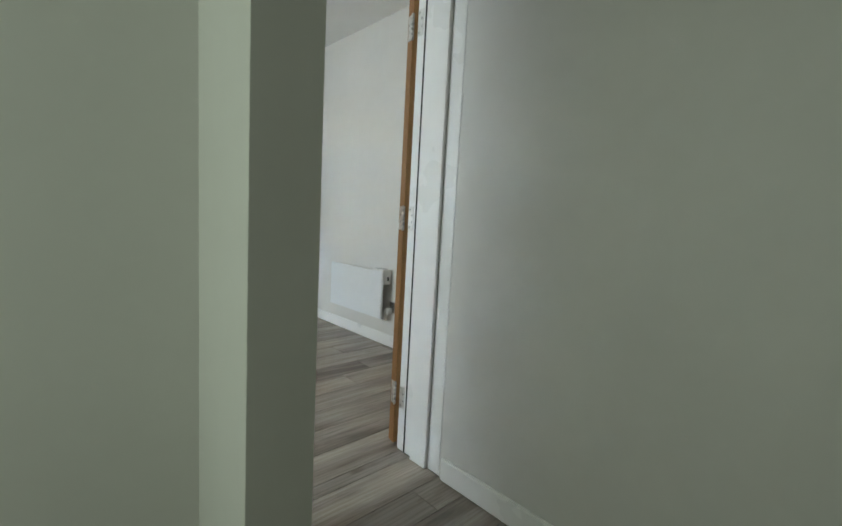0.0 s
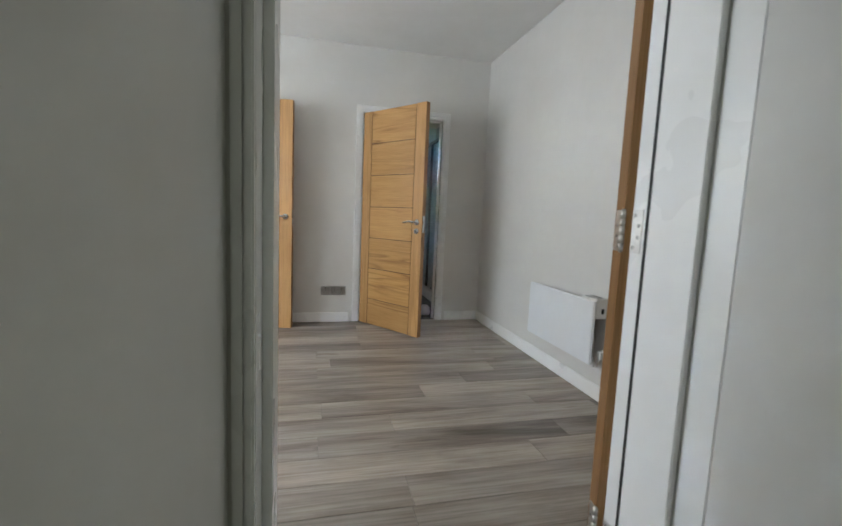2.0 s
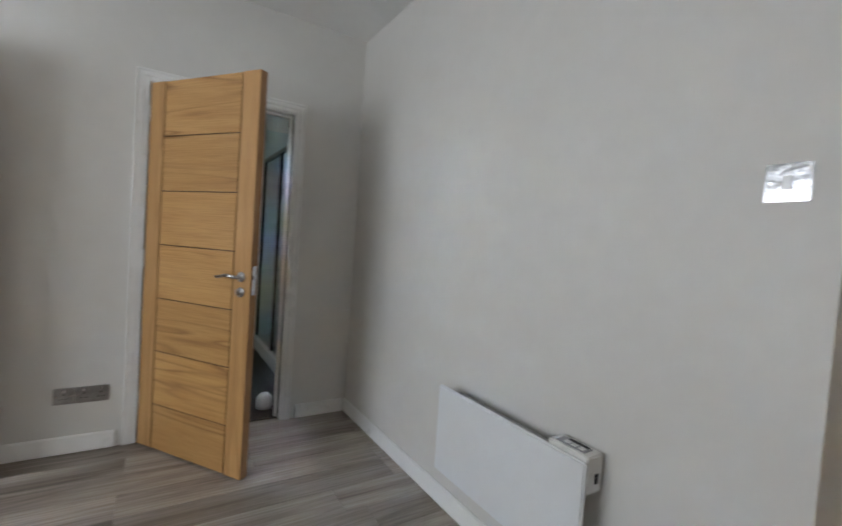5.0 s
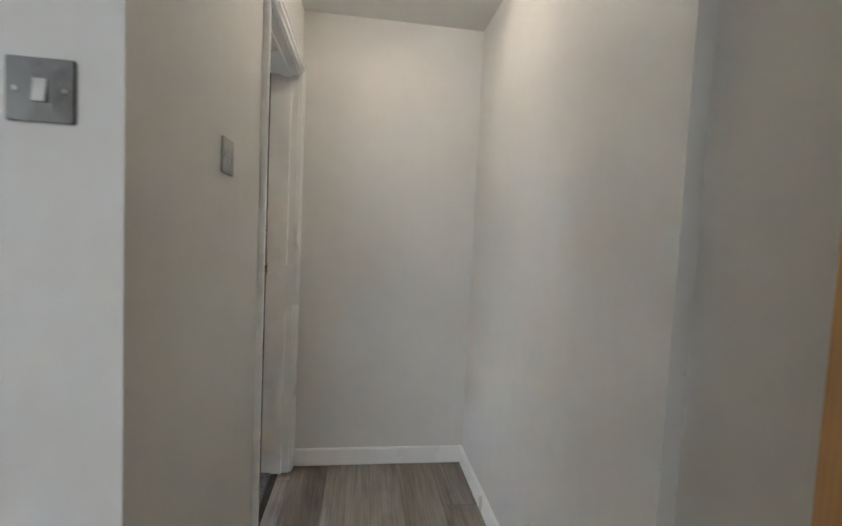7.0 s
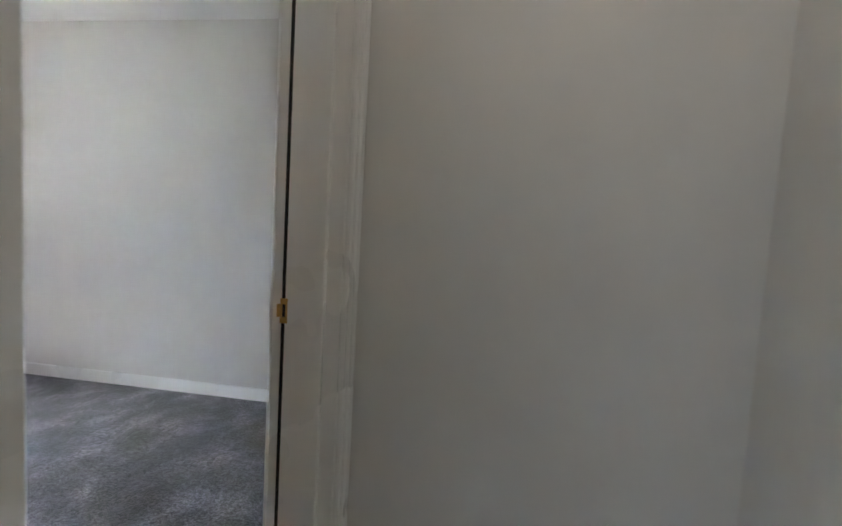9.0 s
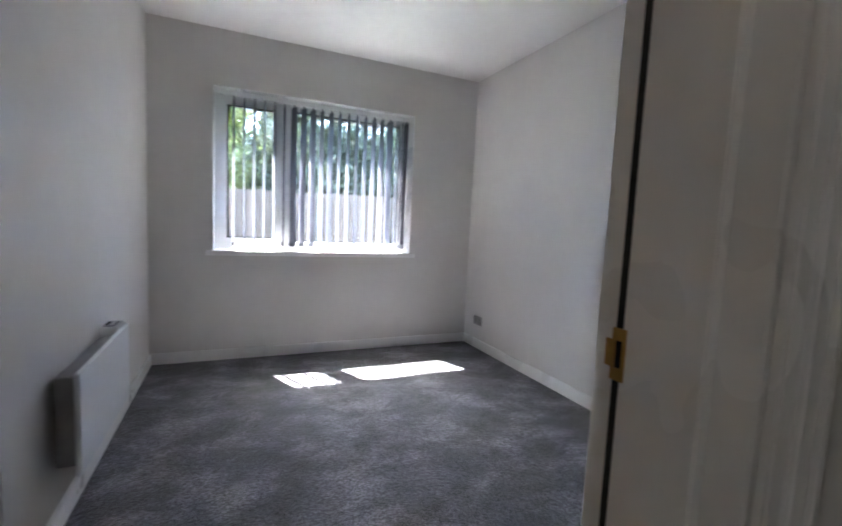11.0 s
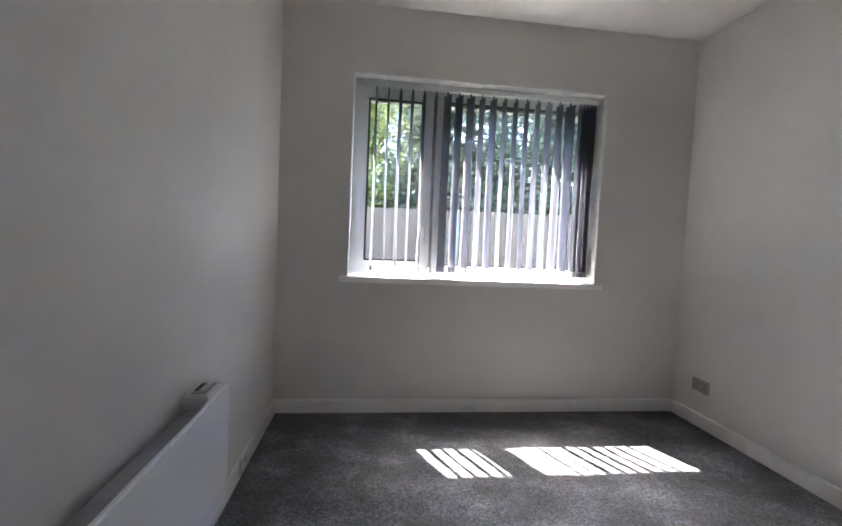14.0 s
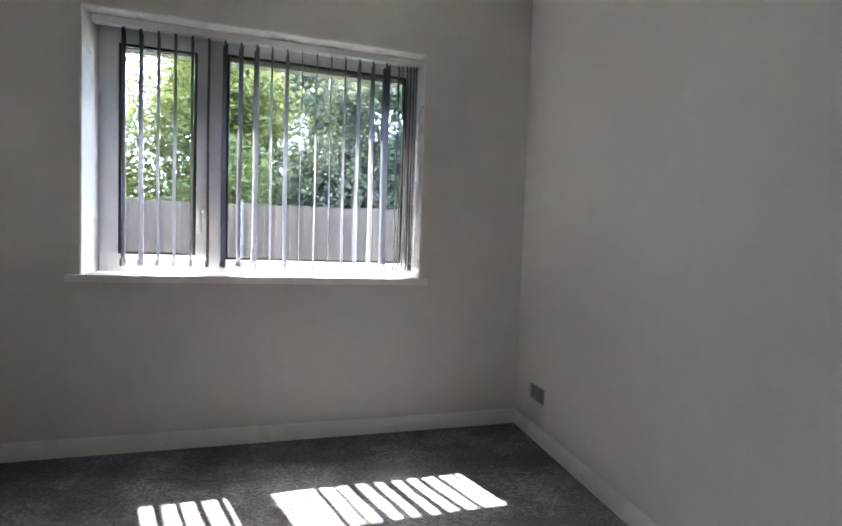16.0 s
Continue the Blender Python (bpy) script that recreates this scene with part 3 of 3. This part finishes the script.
    f0, f1 = (x - 0.002, x) if side < 0 else (x, x + 0.002)
    for r in ((y - 0.009, y + 0.009, 1.017, 1.031), (y - 0.009, y + 0.009, 1.062, 1.076), (y - 0.009, y - 0.004, 1.031, 1.062), (y + 0.004, y + 0.017, 1.031, 1.062)):
        add_box(bm, f0, f1, *r)
    add_box(bm, x - 0.0005, x + 0.0005, y - 0.004, y + 0.004, 1.031, 1.062, 1)
    return tagged(finish("strike_plate", bm, [mat, BLACK], 0.0005, parent), "brass latch keep" if mat == BRASS else "")


strike(1.5185, -2.374, -1, BRASS, bedroom_frame)

# ---- electric plates ----


def plate(name, label, category, m, gangs=1, kind="switch", metal=None):
    """A steel wall plate lying on the plane y = 0 and facing -y; m places it."""
    root = new(name)
    tagged(root, label, category, "steel electrical plates")
    w = 0.086 if gangs == 1 else 0.146
    bm = bmesh.new()
    add_box(bm, -w / 2, w / 2, -0.0045, 0, -0.043, 0.043)
    finish("face_plate", bm, metal or SATIN_STEEL, 0.002, root)
    for x in ((-0.0302, 0.0302) if gangs == 1 else (-0.0603, 0.0603)):
        bm = bmesh.new()
        add_lathe(bm, [(0.0042, 0), (0.0042, 0.0012), (0.003, 0.0017)], pose(x, -0.0043, 0, 90), 12)
        finish("screw", bm, CHROME, 0, root)
    if kind == "switch":
        bm = bmesh.new()
        vs = add_box(bm, -0.0085, 0.0085, -0.009, -0.004, -0.0155, 0.0155)
        for v in vs:
            if v.co.z > 0 and v.co.y < -0.006:
                v.co.y = -0.0055
        finish("rocker", bm, CHROME, 0.001, root)
    else:
        for x in ((0.0,) if gangs == 1 else (-0.036, 0.036)):
            bm = bmesh.new()
            add_box(bm, x - 0.0045, x + 0.0045, -0.008, -0.004, 0.019, 0.033)
            finish("socket_switch", bm, CHROME, 0.001, root)
            for r in ((x - 0.002, x + 0.002, 0.003, 0.012), (x - 0.0145, x - 0.0075, -0.017, -0.0125), (x + 0.0075, x + 0.0145, -0.017, -0.0125)):
                boxes("pin_slot", [(r[0], r[1], -0.0049, -0.004, r[2], r[3])], BLACK, 0, root)
    root.matrix_world = m
    return root


plate("light_switch", "polished steel single light switch on the white wall", "light switch", pose(-0.0005, -2.408, 1.405, 0, 0, -90), metal=MIRROR_STEEL)
plate("light_switch", "steel single light switch beside the bedroom door", "light switch", pose(0.44, -2.5105, 1.405, 0, 0, 0))
plate("wall_socket", "steel double wall socket above the skirting board", "socket", pose(-1.44, -0.0005, 0.305), 2, "socket")
plate("wall_socket", "steel twin data and satellite plate above the skirting", "socket", pose(-1.5585, -0.0005, 0.305), 1, "socket")
plate("wall_socket", "steel fused spur plate beside the panel heater", "socket", pose(-0.0005, -2.065, 0.322, 0, 0, -90), 1, "socket")
plate("wall_socket", "steel double wall socket on the window-side wall", "socket", pose(-3.9795, -0.455, 0.307, 0, 0, 90), 2, "socket")
plate("wall_socket", "steel double wall socket on the bedroom wall", "socket", pose(3.3095, 0.77, 0.272, 0, 0, -90), 2, "socket")
plate("wall_socket", "black and steel plate high on the bedroom wall", "socket", pose(3.3095, -1.75, 1.28, 0, 0, -90), 1, "socket")

ad = boxes("plug_adaptor", [(-3.975, -3.925, -0.665, -0.575, 0.235, 0.325)], WHITE_PLASTIC, 0.008)
tagged(ad, "white plastic plug-in adaptor at the wall socket", "adaptor")
bm = bmesh.new()
add_box(bm, -0.05, -0.006, -2.06, -2.025, 0.27, 0.315)
add_tube(bm, [(-0.04, -2.04, 0.272), (-0.045, -2.03, 0.22), (-0.04, -1.99, 0.2), (-0.03, -1.965, 0.26), (-0.035, -1.96, 0.4), (-0.04, -1.955, 0.5)], 0.0038, 8)
tagged(finish("heater_cable", bm, WHITE_PLASTIC, 0), "white plug and flex hanging beside the heater", "cable")

# ---- panel heaters ----


def panel_heater(m, wide, label):
    """Slim panel heater: hung on the plane x = 0, front towards +x, running along +y from 0."""
    root = new("panel_heater")
    tagged(root, label, "heater", "panel heaters")
    z0, z1 = 0.235, 0.61
    bm = bmesh.new()
    add_box(bm, 0.088, 0.106, 0, wide, z0, z1)
    finish("front_panel", bm, HEATER, 0.006, root, 3)
    bm = bmesh.new()
    add_box(bm, 0.02, 0.088, 0.12, wide - 0.05, z0 + 0.02, z1 - 0.03)
    tagged(finish("back_box", bm, GREY_PLASTIC, 0.003, root), "grey steel back box")
    bm = bmesh.new()
    add_box(bm, 0.014, 0.0878, 0.005, 0.155, z1 - 0.105, z1 + 0.012)
    finish("control_box", bm, WHITE_PLASTIC, 0.004, root)
    bm = bmesh.new()
    add_box(bm, 0.03, 0.075, 0.03, 0.135, z1 + 0.0125, z1 + 0.0145)
    for y in (0.04, 0.066, 0.092):
        add_box(bm, 0.05, 0.066, y, y + 0.018, z1 + 0.0145, z1 + 0.017, 1)
    add_box(bm, 0.03, 0.042, 0.04, 0.11, z1 + 0.0145, z1 + 0.0155, 2)
    tagged(finish("keypad", bm, [GREY_PLASTIC, WHITE_PLASTIC, BLACK], 0, root), "grey keypad with small display")
    bm = bmesh.new()
    add_box(bm, 0.034, 0.05, 0.0025, 0.006, z1 - 0.075, z1 - 0.045)
    tagged(finish("rocker_switch", bm, BLACK, 0.001, root), "black rocker switch")
    for y in (0.22, wide - 0.2):
        boxes("wall_bracket", [(0.0005, 0.019, y, y + 0.03, z0 + 0.04, z1 - 0.05)], STEEL, 0.001, root)
    root.matrix_world = m
    return root


# the control end lies towards -y in the living room, +y in the bedroom
h1 = panel_heater(pose(0, 0, 0), 0.75, "slim white wall-hung electric panel heater in the living room")
for part in h1.children:
    part.data.transform(Matrix.Diagonal((-1, 1, 1, 1)))
    part.data.flip_normals()
h1.matrix_world = pose(-0.0005, -2.04, 0)
h2 = panel_heater(pose(0, 0, 0), 0.76, "slim white wall-hung electric panel heater in the bedroom")

for part in h2.children:
    part.data.transform(Matrix.Diagonal((1, -1, 1, 1)))
    part.data.flip_normals()
h2.matrix_world = pose(0.5455, -0.2, 0.01)

# ---- bedroom window ----


def upvc_window(name, x0, x1, z0, z1, y0, y1, mull, m=Matrix()):
    """Frame in the plane of y, a side-hung sash left of the mullion and a fixed light right of it."""
    root = new(name)
    structure(root, "white upvc double glazed casement window", "window")
    t = 0.052
    bm = bmesh.new()
    add_box(bm, x0, x0 + t, y0, y1, z0, z1)
    add_box(bm, x1 - t, x1, y0, y1, z0, z1)
    add_box(bm, x0 + t, x1 - t, y0, y1, z0, z0 + t)
    add_box(bm, x0 + t, x1 - t, y0, y1, z1 - t, z1)
    add_box(bm, mull - 0.038, mull + 0.038, y0, y1, z0 + t, z1 - t)
    finish("outer_frame", bm, UPVC, 0.004, root)
    for nm, a, b, s in (("sash", x0 + t - 0.014, mull - 0.024, 0.062), ("fixed_bead", mull + 0.038, x1 - t, 0.028)):
        f0, f1 = (y0 - 0.016, y0 + 0.03) if nm == "sash" else (y0 - 0.002, y0 + 0.02)
        bot, top = (z0 + t - 0.014, z1 - t + 0.014) if nm == "sash" else (z0 + t, z1 - t)
        bm = bmesh.new()
        add_box(bm, a, a + s, f0, f1, bot, top)
        add_box(bm, b - s, b, f0, f1, bot, top)
        add_box(bm, a + s, b - s, f0, f1, bot, bot + s)
        add_box(bm, a + s, b - s, f0, f1, top - s, top)
        finish(nm, bm, UPVC, 0.005, root)
        bm = bmesh.new()
        q = s - 0.004
        # gasket widened so its black also stands for the dark reveal beside it
        for r in ((a + q, a + s + 0.009, bot + q, top - q), (b - s - 0.009, b - q, bot + q, top - q), (a + s + 0.009, b - s - 0.009, bot + q, bot + s + 0.009), (a + s + 0.009, b - s - 0.009, top - s - 0.009, top - q)):
            add_box(bm, r[0], r[1], f0 + 0.004, f0 + 0.012, r[2], r[3])
        tagged(finish("gasket", bm, BLACK, 0, root), "black rubber glazing gasket, widened for the dark reveal beside it")
        bm = bmesh.new()
        add_box(bm, a + s - 0.002, b - s + 0.002, f0 + 0.014, f0 + 0.018, bot + s - 0.002, top - s + 0.002)
        pane = finish("pane", bm, GLASS, 0, root)
        pane.visible_shadow = False
    bm = bmesh.new()
    xh = mull - 0.05
    add_box(bm, xh - 0.012, xh + 0.012, y0 - 0.026, y0 - 0.016, z0 + 0.30, z0 + 0.37)
    add_tube(bm, [(xh, y0 - 0.024, z0 + 0.335), (xh, y0 - 0.05, z0 + 0.335), (xh, y0 - 0.054, z0 + 0.31), (xh + 0.004, y0 - 0.056, z0 + 0.215)], [0.009, 0.009, 0.009, 0.007], 10)
    tagged(finish("window_handle", bm, WHITE_PLASTIC, 0.001, root), "white plastic window handle")
    root.matrix_world = m
    return root


upvc_window("window_1", WX0 + 0.001, WX1 - 0.001, WZ0 + 0.026, WZ1 - 0.002, 1.19, 1.255, 1.527)
sb = boxes("window_sill", [(WX0 - 0.05, WX1 + 0.045, 0.985, 1.0195, WZ0 - 0.012, WZ0 + 0.024), (WX0 + 0.001, WX1 - 0.001, 1.0195, 1.19, WZ0 + 0.0005, WZ0 + 0.024)], GLOSS, 0.003)
structure(sb, "white painted window board", "window sill")
structure(boxes("window_reveal", [(WX0 + 0.0005, WX0 + 0.004, 1.021, 1.189, WZ0 + 0.025, WZ1 - 0.004), (WX1 - 0.004, WX1 - 0.0005, 1.021, 1.189, WZ0 + 0.025, WZ1 - 0.004), (WX0 + 0.004, WX1 - 0.004, 1.021, 1.189, WZ1 - 0.004, WZ1 - 0.0005)], UPVC), "white gloss lining of the window reveal", "window reveal")
structure(boxes("window_bead", [(WX0 - 0.03, WX0, 1.014, 1.0195, WZ0 + 0.025, WZ1 + 0.03), (WX1, WX1 + 0.03, 1.014, 1.0195, WZ0 + 0.025, WZ1 + 0.03), (WX0, WX1, 1.014, 1.0195, WZ1, WZ1 + 0.03)], WALL, 0.002), "painted edging bead round the window opening", "trim")

# vertical blind
blind = new("vertical_blind")
tagged(blind, "grey fabric vertical blind with slats turned open", "blind")
bm = bmesh.new()
add_box(bm, WX0 + 0.012, WX1 - 0.012, 1.085, 1.125, WZ1 - 0.045, WZ1 - 0.008)
finish("headrail", bm, UPVC, 0.004, blind)
rng = random.Random(4)


def slat_mesh(seed):
    r = random.Random(seed)
    bm = bmesh.new()
    n, lo, hi = 14, WZ0 + 0.075, WZ1 - 0.062
    cols = 5
    grid = []
    twist, bow = r.uniform(-0.05, 0.05), r.uniform(0.002, 0.006)
    for k in range(n + 1):
        f = k / n
        a = twist * (1 - f)
        line = []
        for c in range(cols):
            u = (c / (cols - 1) - 0.5) * 0.089
            w = bow * (1 - (2 * c / (cols - 1) - 1) ** 2) + 0.004 * math.sin(f * 5 + seed) * (1 - f)
            line.append(bm.verts.new((w * math.cos(a) - u * math.sin(a), u * math.cos(a) + w * math.sin(a), lo + (hi - lo) * f)))
        grid.append(line)
    for p, q in zip(grid, grid[1:]):
        for c in range(cols - 1):
            bm.faces.new((p[c], p[c + 1], q[c + 1], q[c])).smooth = True
    bmesh.ops.solidify(bm, geom=bm.faces[:], thickness=0.0008)
    add_box(bm, -0.004, 0.005, -0.042, 0.042, lo - 0.012, lo + 0.022)
    add_box(bm, -0.003, 0.003, -0.008, 0.008, hi - 0.01, hi + 0.022)
    me = bpy.data.meshes.new("slat")
    bmesh.ops.recalc_face_normals(bm, faces=bm.faces[:])
    bm.to_mesh(me)
    bm.free()
    me.materials.append(FABRIC)
    return me


slat_meshes = [slat_mesh(k) for k in range(4)]
xs = [1.128 + 0.0778 * k for k in range(18)] + [2.52, 2.545, 2.57, 2.592, 2.61, 2.624]
for k, x in enumerate(xs):
    ob = new("slat", slat_meshes[k % 4])
    ob.parent = blind
    lean = 10 if k < 5 else 7 if k == 5 else 22 if k < 9 else 15 if k < 11 else 18 if k == 17 else 5
    ob.matrix_local = pose(x, 1.105, 0, 0, 0, lean + rng.uniform(-4, 4) if k < 18 else -12)
bm = bmesh.new()
for off in (-0.034, 0.034):
    pts = []
    for k, x in enumerate(xs[:18]):
        pts.append((x, 1.105 + off, WZ0 + 0.07))
        if k < 17:
            pts.append((x + 0.042, 1.105 + off, WZ0 + 0.045))
    add_tube(bm, pts, 0.0014, 6)
tagged(finish("chain", bm, WHITE_PLASTIC, 0, blind), "white bead chain linking the slats")

# ---- living room window, seen only at its reveal ----
lw = upvc_window("window_2", -0.915, 0.915, 0.886, 2.163, 0.0, 0.065, -0.3, pose(-4.16, -1.735, 0, 0, 0, 90))
structure(boxes("window_sill", [(-4.15, -3.95, -2.70, -0.77, 0.845, 0.885)], GLOSS, 0.003), "white painted window board", "window sill")

# ---- corridor lamp ----
bm = bmesh.new()
add_lathe(bm, [(0.0, -0.075), (0.05, -0.073), (0.09, -0.062), (0.118, -0.04), (0.128, -0.02), (0.128, -0.0005)], pose(0.93, -2.97, HC), 40)
lamp = finish("ceiling_lamp", bm, OPAL)
tagged(lamp, "round opal ceiling lamp with a weak warm glow added for the corridor", "ceiling lamp")

# ---- bathroom glimpse ----
sh = new("shower_enclosure")
tagged(sh, "glass shower enclosure with grey metal frame", "shower")
bm = bmesh.new()
add_box(bm, -0.27, -0.005, 0.52, 1.895, 0.005, 0.15)
finish("tray", bm, TRAY, 0.015, sh)
bm = bmesh.new()
for r in ((-0.26, -0.225, 0.53, 0.56), (-0.26, -0.225, 1.86, 1.89), (-0.26, -0.225, 1.18, 1.21)):
    add_box(bm, *r, 0.151, 1.95)
add_box(bm, -0.26, -0.225, 0.53, 1.89, 1.951, 1.99)
add_box(bm, -0.22, -0.03, 0.53, 0.56, 1.951, 1.985)
finish("metal_frame", bm, STEEL, 0.003, sh)
bm = bmesh.new()
add_box(bm, -0.246, -0.240, 0.562, 1.178, 0.152, 1.95)
add_box(bm, -0.246, -0.240, 1.212, 1.858, 0.152, 1.95)
add_box(bm, -0.22, -0.03, 0.542, 0.548, 0.152, 1.95)
finish("glass_panel", bm, SHOWER_GLASS, 0, sh).visible_shadow = False
structure(boxes("shower_panel", [(-0.012, -0.001, 0.53, 1.89, 0.151, 2.3), (-0.25, -0.013, 1.888, 1.899, 0.151, 2.3)], TILE_BLUE), "pale blue wet-wall panelling behind the shower", "wall panel")
bm = bmesh.new()
add_lathe(bm, [(0.0, 0), (0.05, 0.0), (0.055, 0.03), (0.05, 0.075), (0.03, 0.1), (0.0, 0.105)], pose(-0.50, 0.24, 0.004), 20)
tagged(finish("door_stop_block", bm, WHITE_PLASTIC), "rounded white block on the bathroom floor", "door stop")

# ---- unseen front door behind the start of the walk, added to light the hall ----
fd = new("front_door")
tagged(fd, "unseen white panelled door with an obscure glass pane, added to light the hall", "door")
bm = bmesh.new()
for r in ((-4.6, -4.5, 0.005, 2.1), (-3.9, -3.8, 0.005, 2.1), (-4.5, -3.9, 0.005, 0.5), (-4.5, -3.9, 2.0, 2.1)):
    add_box(bm, -3.17, -3.12, *r)
finish("leaf_frame", bm, GLOSS, 0.004, fd)
bm = bmesh.new()
add_box(bm, -3.148, -3.142, -4.5, -3.9, 0.5, 2.0)
finish("pane", bm, SHOWER_GLASS, 0, fd).visible_shadow = False

# ---- outside ----
bm = bmesh.new()
bmesh.ops.create_grid(bm, x_segments=90, y_segments=90, size=1)
for v in bm.verts:
    x, y = v.co.x, v.co.y
    X, Y = math.copysign(abs(x) ** 3, x) * 900 + x * 6, math.copysign(abs(y) ** 3, y) * 900 + y * 6
    v.co = (X, Y, -0.30 + 0.04 * noise.noise((X * 0.6, Y * 0.6, 0)))
for f in bm.faces:
    f.smooth = True
structure(finish("ground", bm, GRASS), "rough grass garden reaching the horizon", "ground")
gm = []
rng = random.Random(12)
bm = bmesh.new()
for k in range(5200):
    x, y = rng.uniform(-5, 9), rng.uniform(2.2, 6.4)
    h, a = rng.uniform(0.04, 0.13), rng.uniform(0, 6.28)
    dx, dy = math.cos(a) * 0.007, math.sin(a) * 0.007
    lx, ly = rng.uniform(-0.04, 0.04), rng.uniform(-0.04, 0.04)
    bm.faces.new([bm.verts.new(p) for p in ((x - dx, y - dy, -0.32), (x + dx, y + dy, -0.32), (x + lx, y + ly, -0.3 + h))])
tagged(finish("grass", bm, LEAF_A), "tufts of rough grass in the garden", "grass", kind="stuff")

fence = new("garden_fence")
tagged(fence, "weathered close-board timber fence with concrete posts", "fence")
FY, FZ = 6.5, 1.70
bm = bmesh.new()
add_box(bm, -0.066, 0.066, -0.009, 0.009, -0.26, 0.0)
bmesh.ops.recalc_face_normals(bm, faces=bm.faces[:])
board = bpy.data.meshes.new("board")
for v in bm.verts:
    v.co.z = -2.02 if v.co.z < -0.1 else 0.0
bm.to_mesh(board)
bm.free()
board.materials.append(FENCE)
rng = random.Random(7)
x = -5.0
post_x = []
while x < 10.0:
    post_x.append(x)
    for k in range(15):
        b = new("board", board)
        b.parent = fence
        b.matrix_local = pose(x + 0.12 + k * 0.122, FY + (0.009 if k % 2 else -0.009), FZ + rng.uniform(-0.012, 0.012) + 0.012 * x, rng.uniform(-0.3, 0.3), 0, rng.uniform(-2.5, 2.5))
    x += 1.95
bm = bmesh.new()
for p in post_x:
    add_box(bm, p - 0.05, p + 0.05, FY - 0.05, FY + 0.05, -0.4, FZ + 0.012 * p + 0.02)
finish("post", bm, CONCRETE, 0.01, fence)


def tree(x, y, height, crown, leaf, seed, count, label):
    """Tapered trunk and limbs, and a crown of many small leaves on drooping twigs."""
    r = random.Random(seed)
    root = new("tree")
    tagged(root, label, "tree")
    bm = bmesh.new()
    base = Vector((x, y, -0.35))
    top = base + Vector((r.uniform(-0.3, 0.3), r.uniform(-0.3, 0.3), height))
    add_tube(bm, [base, base.lerp(top, 0.3) + Vector((0.1, 0, 0)), base.lerp(top, 0.65), top], [0.16, 0.13, 0.08, 0.02], 10)
    tips = []
    for k in range(46):
        f = r.uniform(0.12, 0.95)
        p = base.lerp(top, f)
        a, reach = r.uniform(0, 6.28), crown * r.uniform(0.5, 1.0) * (1.15 - 0.6 * f)
        q = p + Vector((math.cos(a) * reach * 0.5, math.sin(a) * reach * 0.5, 0.35 + r.uniform(0, 0.4)))
        e = p + Vector((math.cos(a) * reach, math.sin(a) * reach, r.uniform(-0.2, 0.5)))
        add_tube(bm, [p, q, e], [0.035, 0.02, 0.006], 6)
        tips += [(q, 0.32), (q.lerp(e, 0.5), 0.42), (e, 0.5)]
    finish("trunk", bm, BARK, 0, root)
    lv, lf = [], []
    for k in range(count):
        c, s = tips[r.randrange(len(tips))]
        d = Vector((r.gauss(0, 1), r.gauss(0, 1), r.gauss(0, 0.8)))
        p = c + d * s * 0.8
        if p.z < 0.3 or (p.y < 6.8 and p.z < 1.95):
            continue
        along = Vector((r.gauss(0, 1), r.gauss(0, 1), r.gauss(-0.4, 0.6))).normalized()
        side = along.cross(Vector((r.gauss(0, 1), r.gauss(0, 1), r.gauss(0, 1)))).normalized()
        ln, wd = r.uniform(0.07, 0.125), r.uniform(0.024, 0.04)
        n = len(lv)
        lv += [p, p + along * ln * 0.45 + side * wd, p + along * ln, p + along * ln * 0.45 - side * wd]
        lf.append((n, n + 1, n + 2, n + 3))
    me = bpy.data.meshes.new("leaves")
    me.from_pydata([tuple(v) for v in lv], [], lf)
    me.materials.append(leaf)
    ob = new("leaves", me)
    ob.parent = root
    tagged(ob, "loose crown of small leaves", kind="stuff")
    return root


tree(0.2, 8.2, 5.2, 2.0, LEAF_A, 1, 64000, "young lime green broadleaf tree behind the fence")
tree(3.4, 8.6, 5.6, 2.2, LEAF_B, 2, 72000, "dark blue-green broadleaf tree behind the fence")
tree(6.6, 8.9, 5.4, 2.1, LEAF_B, 3, 42000, "dark green broadleaf tree behind the fence")
tree(-2.8, 8.8, 5.5, 2.1, LEAF_A, 4, 34000, "light green broadleaf tree behind the fence")
tree(1.9, 12.0, 7.0, 2.8, LEAF_B, 5, 80000, "tall green tree further off behind the fence")
tree(9.0, 11.5, 6.5, 2.6, LEAF_A, 6, 20000, "tall light green tree further off behind the fence")

# ---- small fittings ----
for nm, row in (("cupboard", (-3.35, -2.585, 0.035, 0.062)), ("bathroom", (-1.235, -0.46, 0.035, 0.062)), ("bedroom", (0.835, 1.52, -2.462, -2.43))):
    structure(boxes("threshold_" + nm, [(*row, 0.0005, 0.0085)], STEEL, 0.002), "slim metal threshold bar in the doorway", "threshold")
bm = bmesh.new()
add_lathe(bm, [(0.0, 0), (0.016, 0), (0.016, 0.01), (0.011, 0.03), (0.0125, 0.045), (0.0, 0.047)], pose(-3.27, 1.10, 0.062, 90), 16)
tagged(finish("rubber_buffer", bm, BLACK), "small black rubber buffer on the cupboard skirting", "door stop")

# ---- planks ----
lay(-3.98, 0.0, -3.26, 0.05, 1)
lay(0.0, 1.595, -3.435, -2.45, 2)
lay(-0.82, 0.0, -3.475, -3.26, 3)
lay(-1.73, -0.92, -3.51, -3.26, 4)
lay(-3.1, -0.92, -6.2, -3.51, 5)
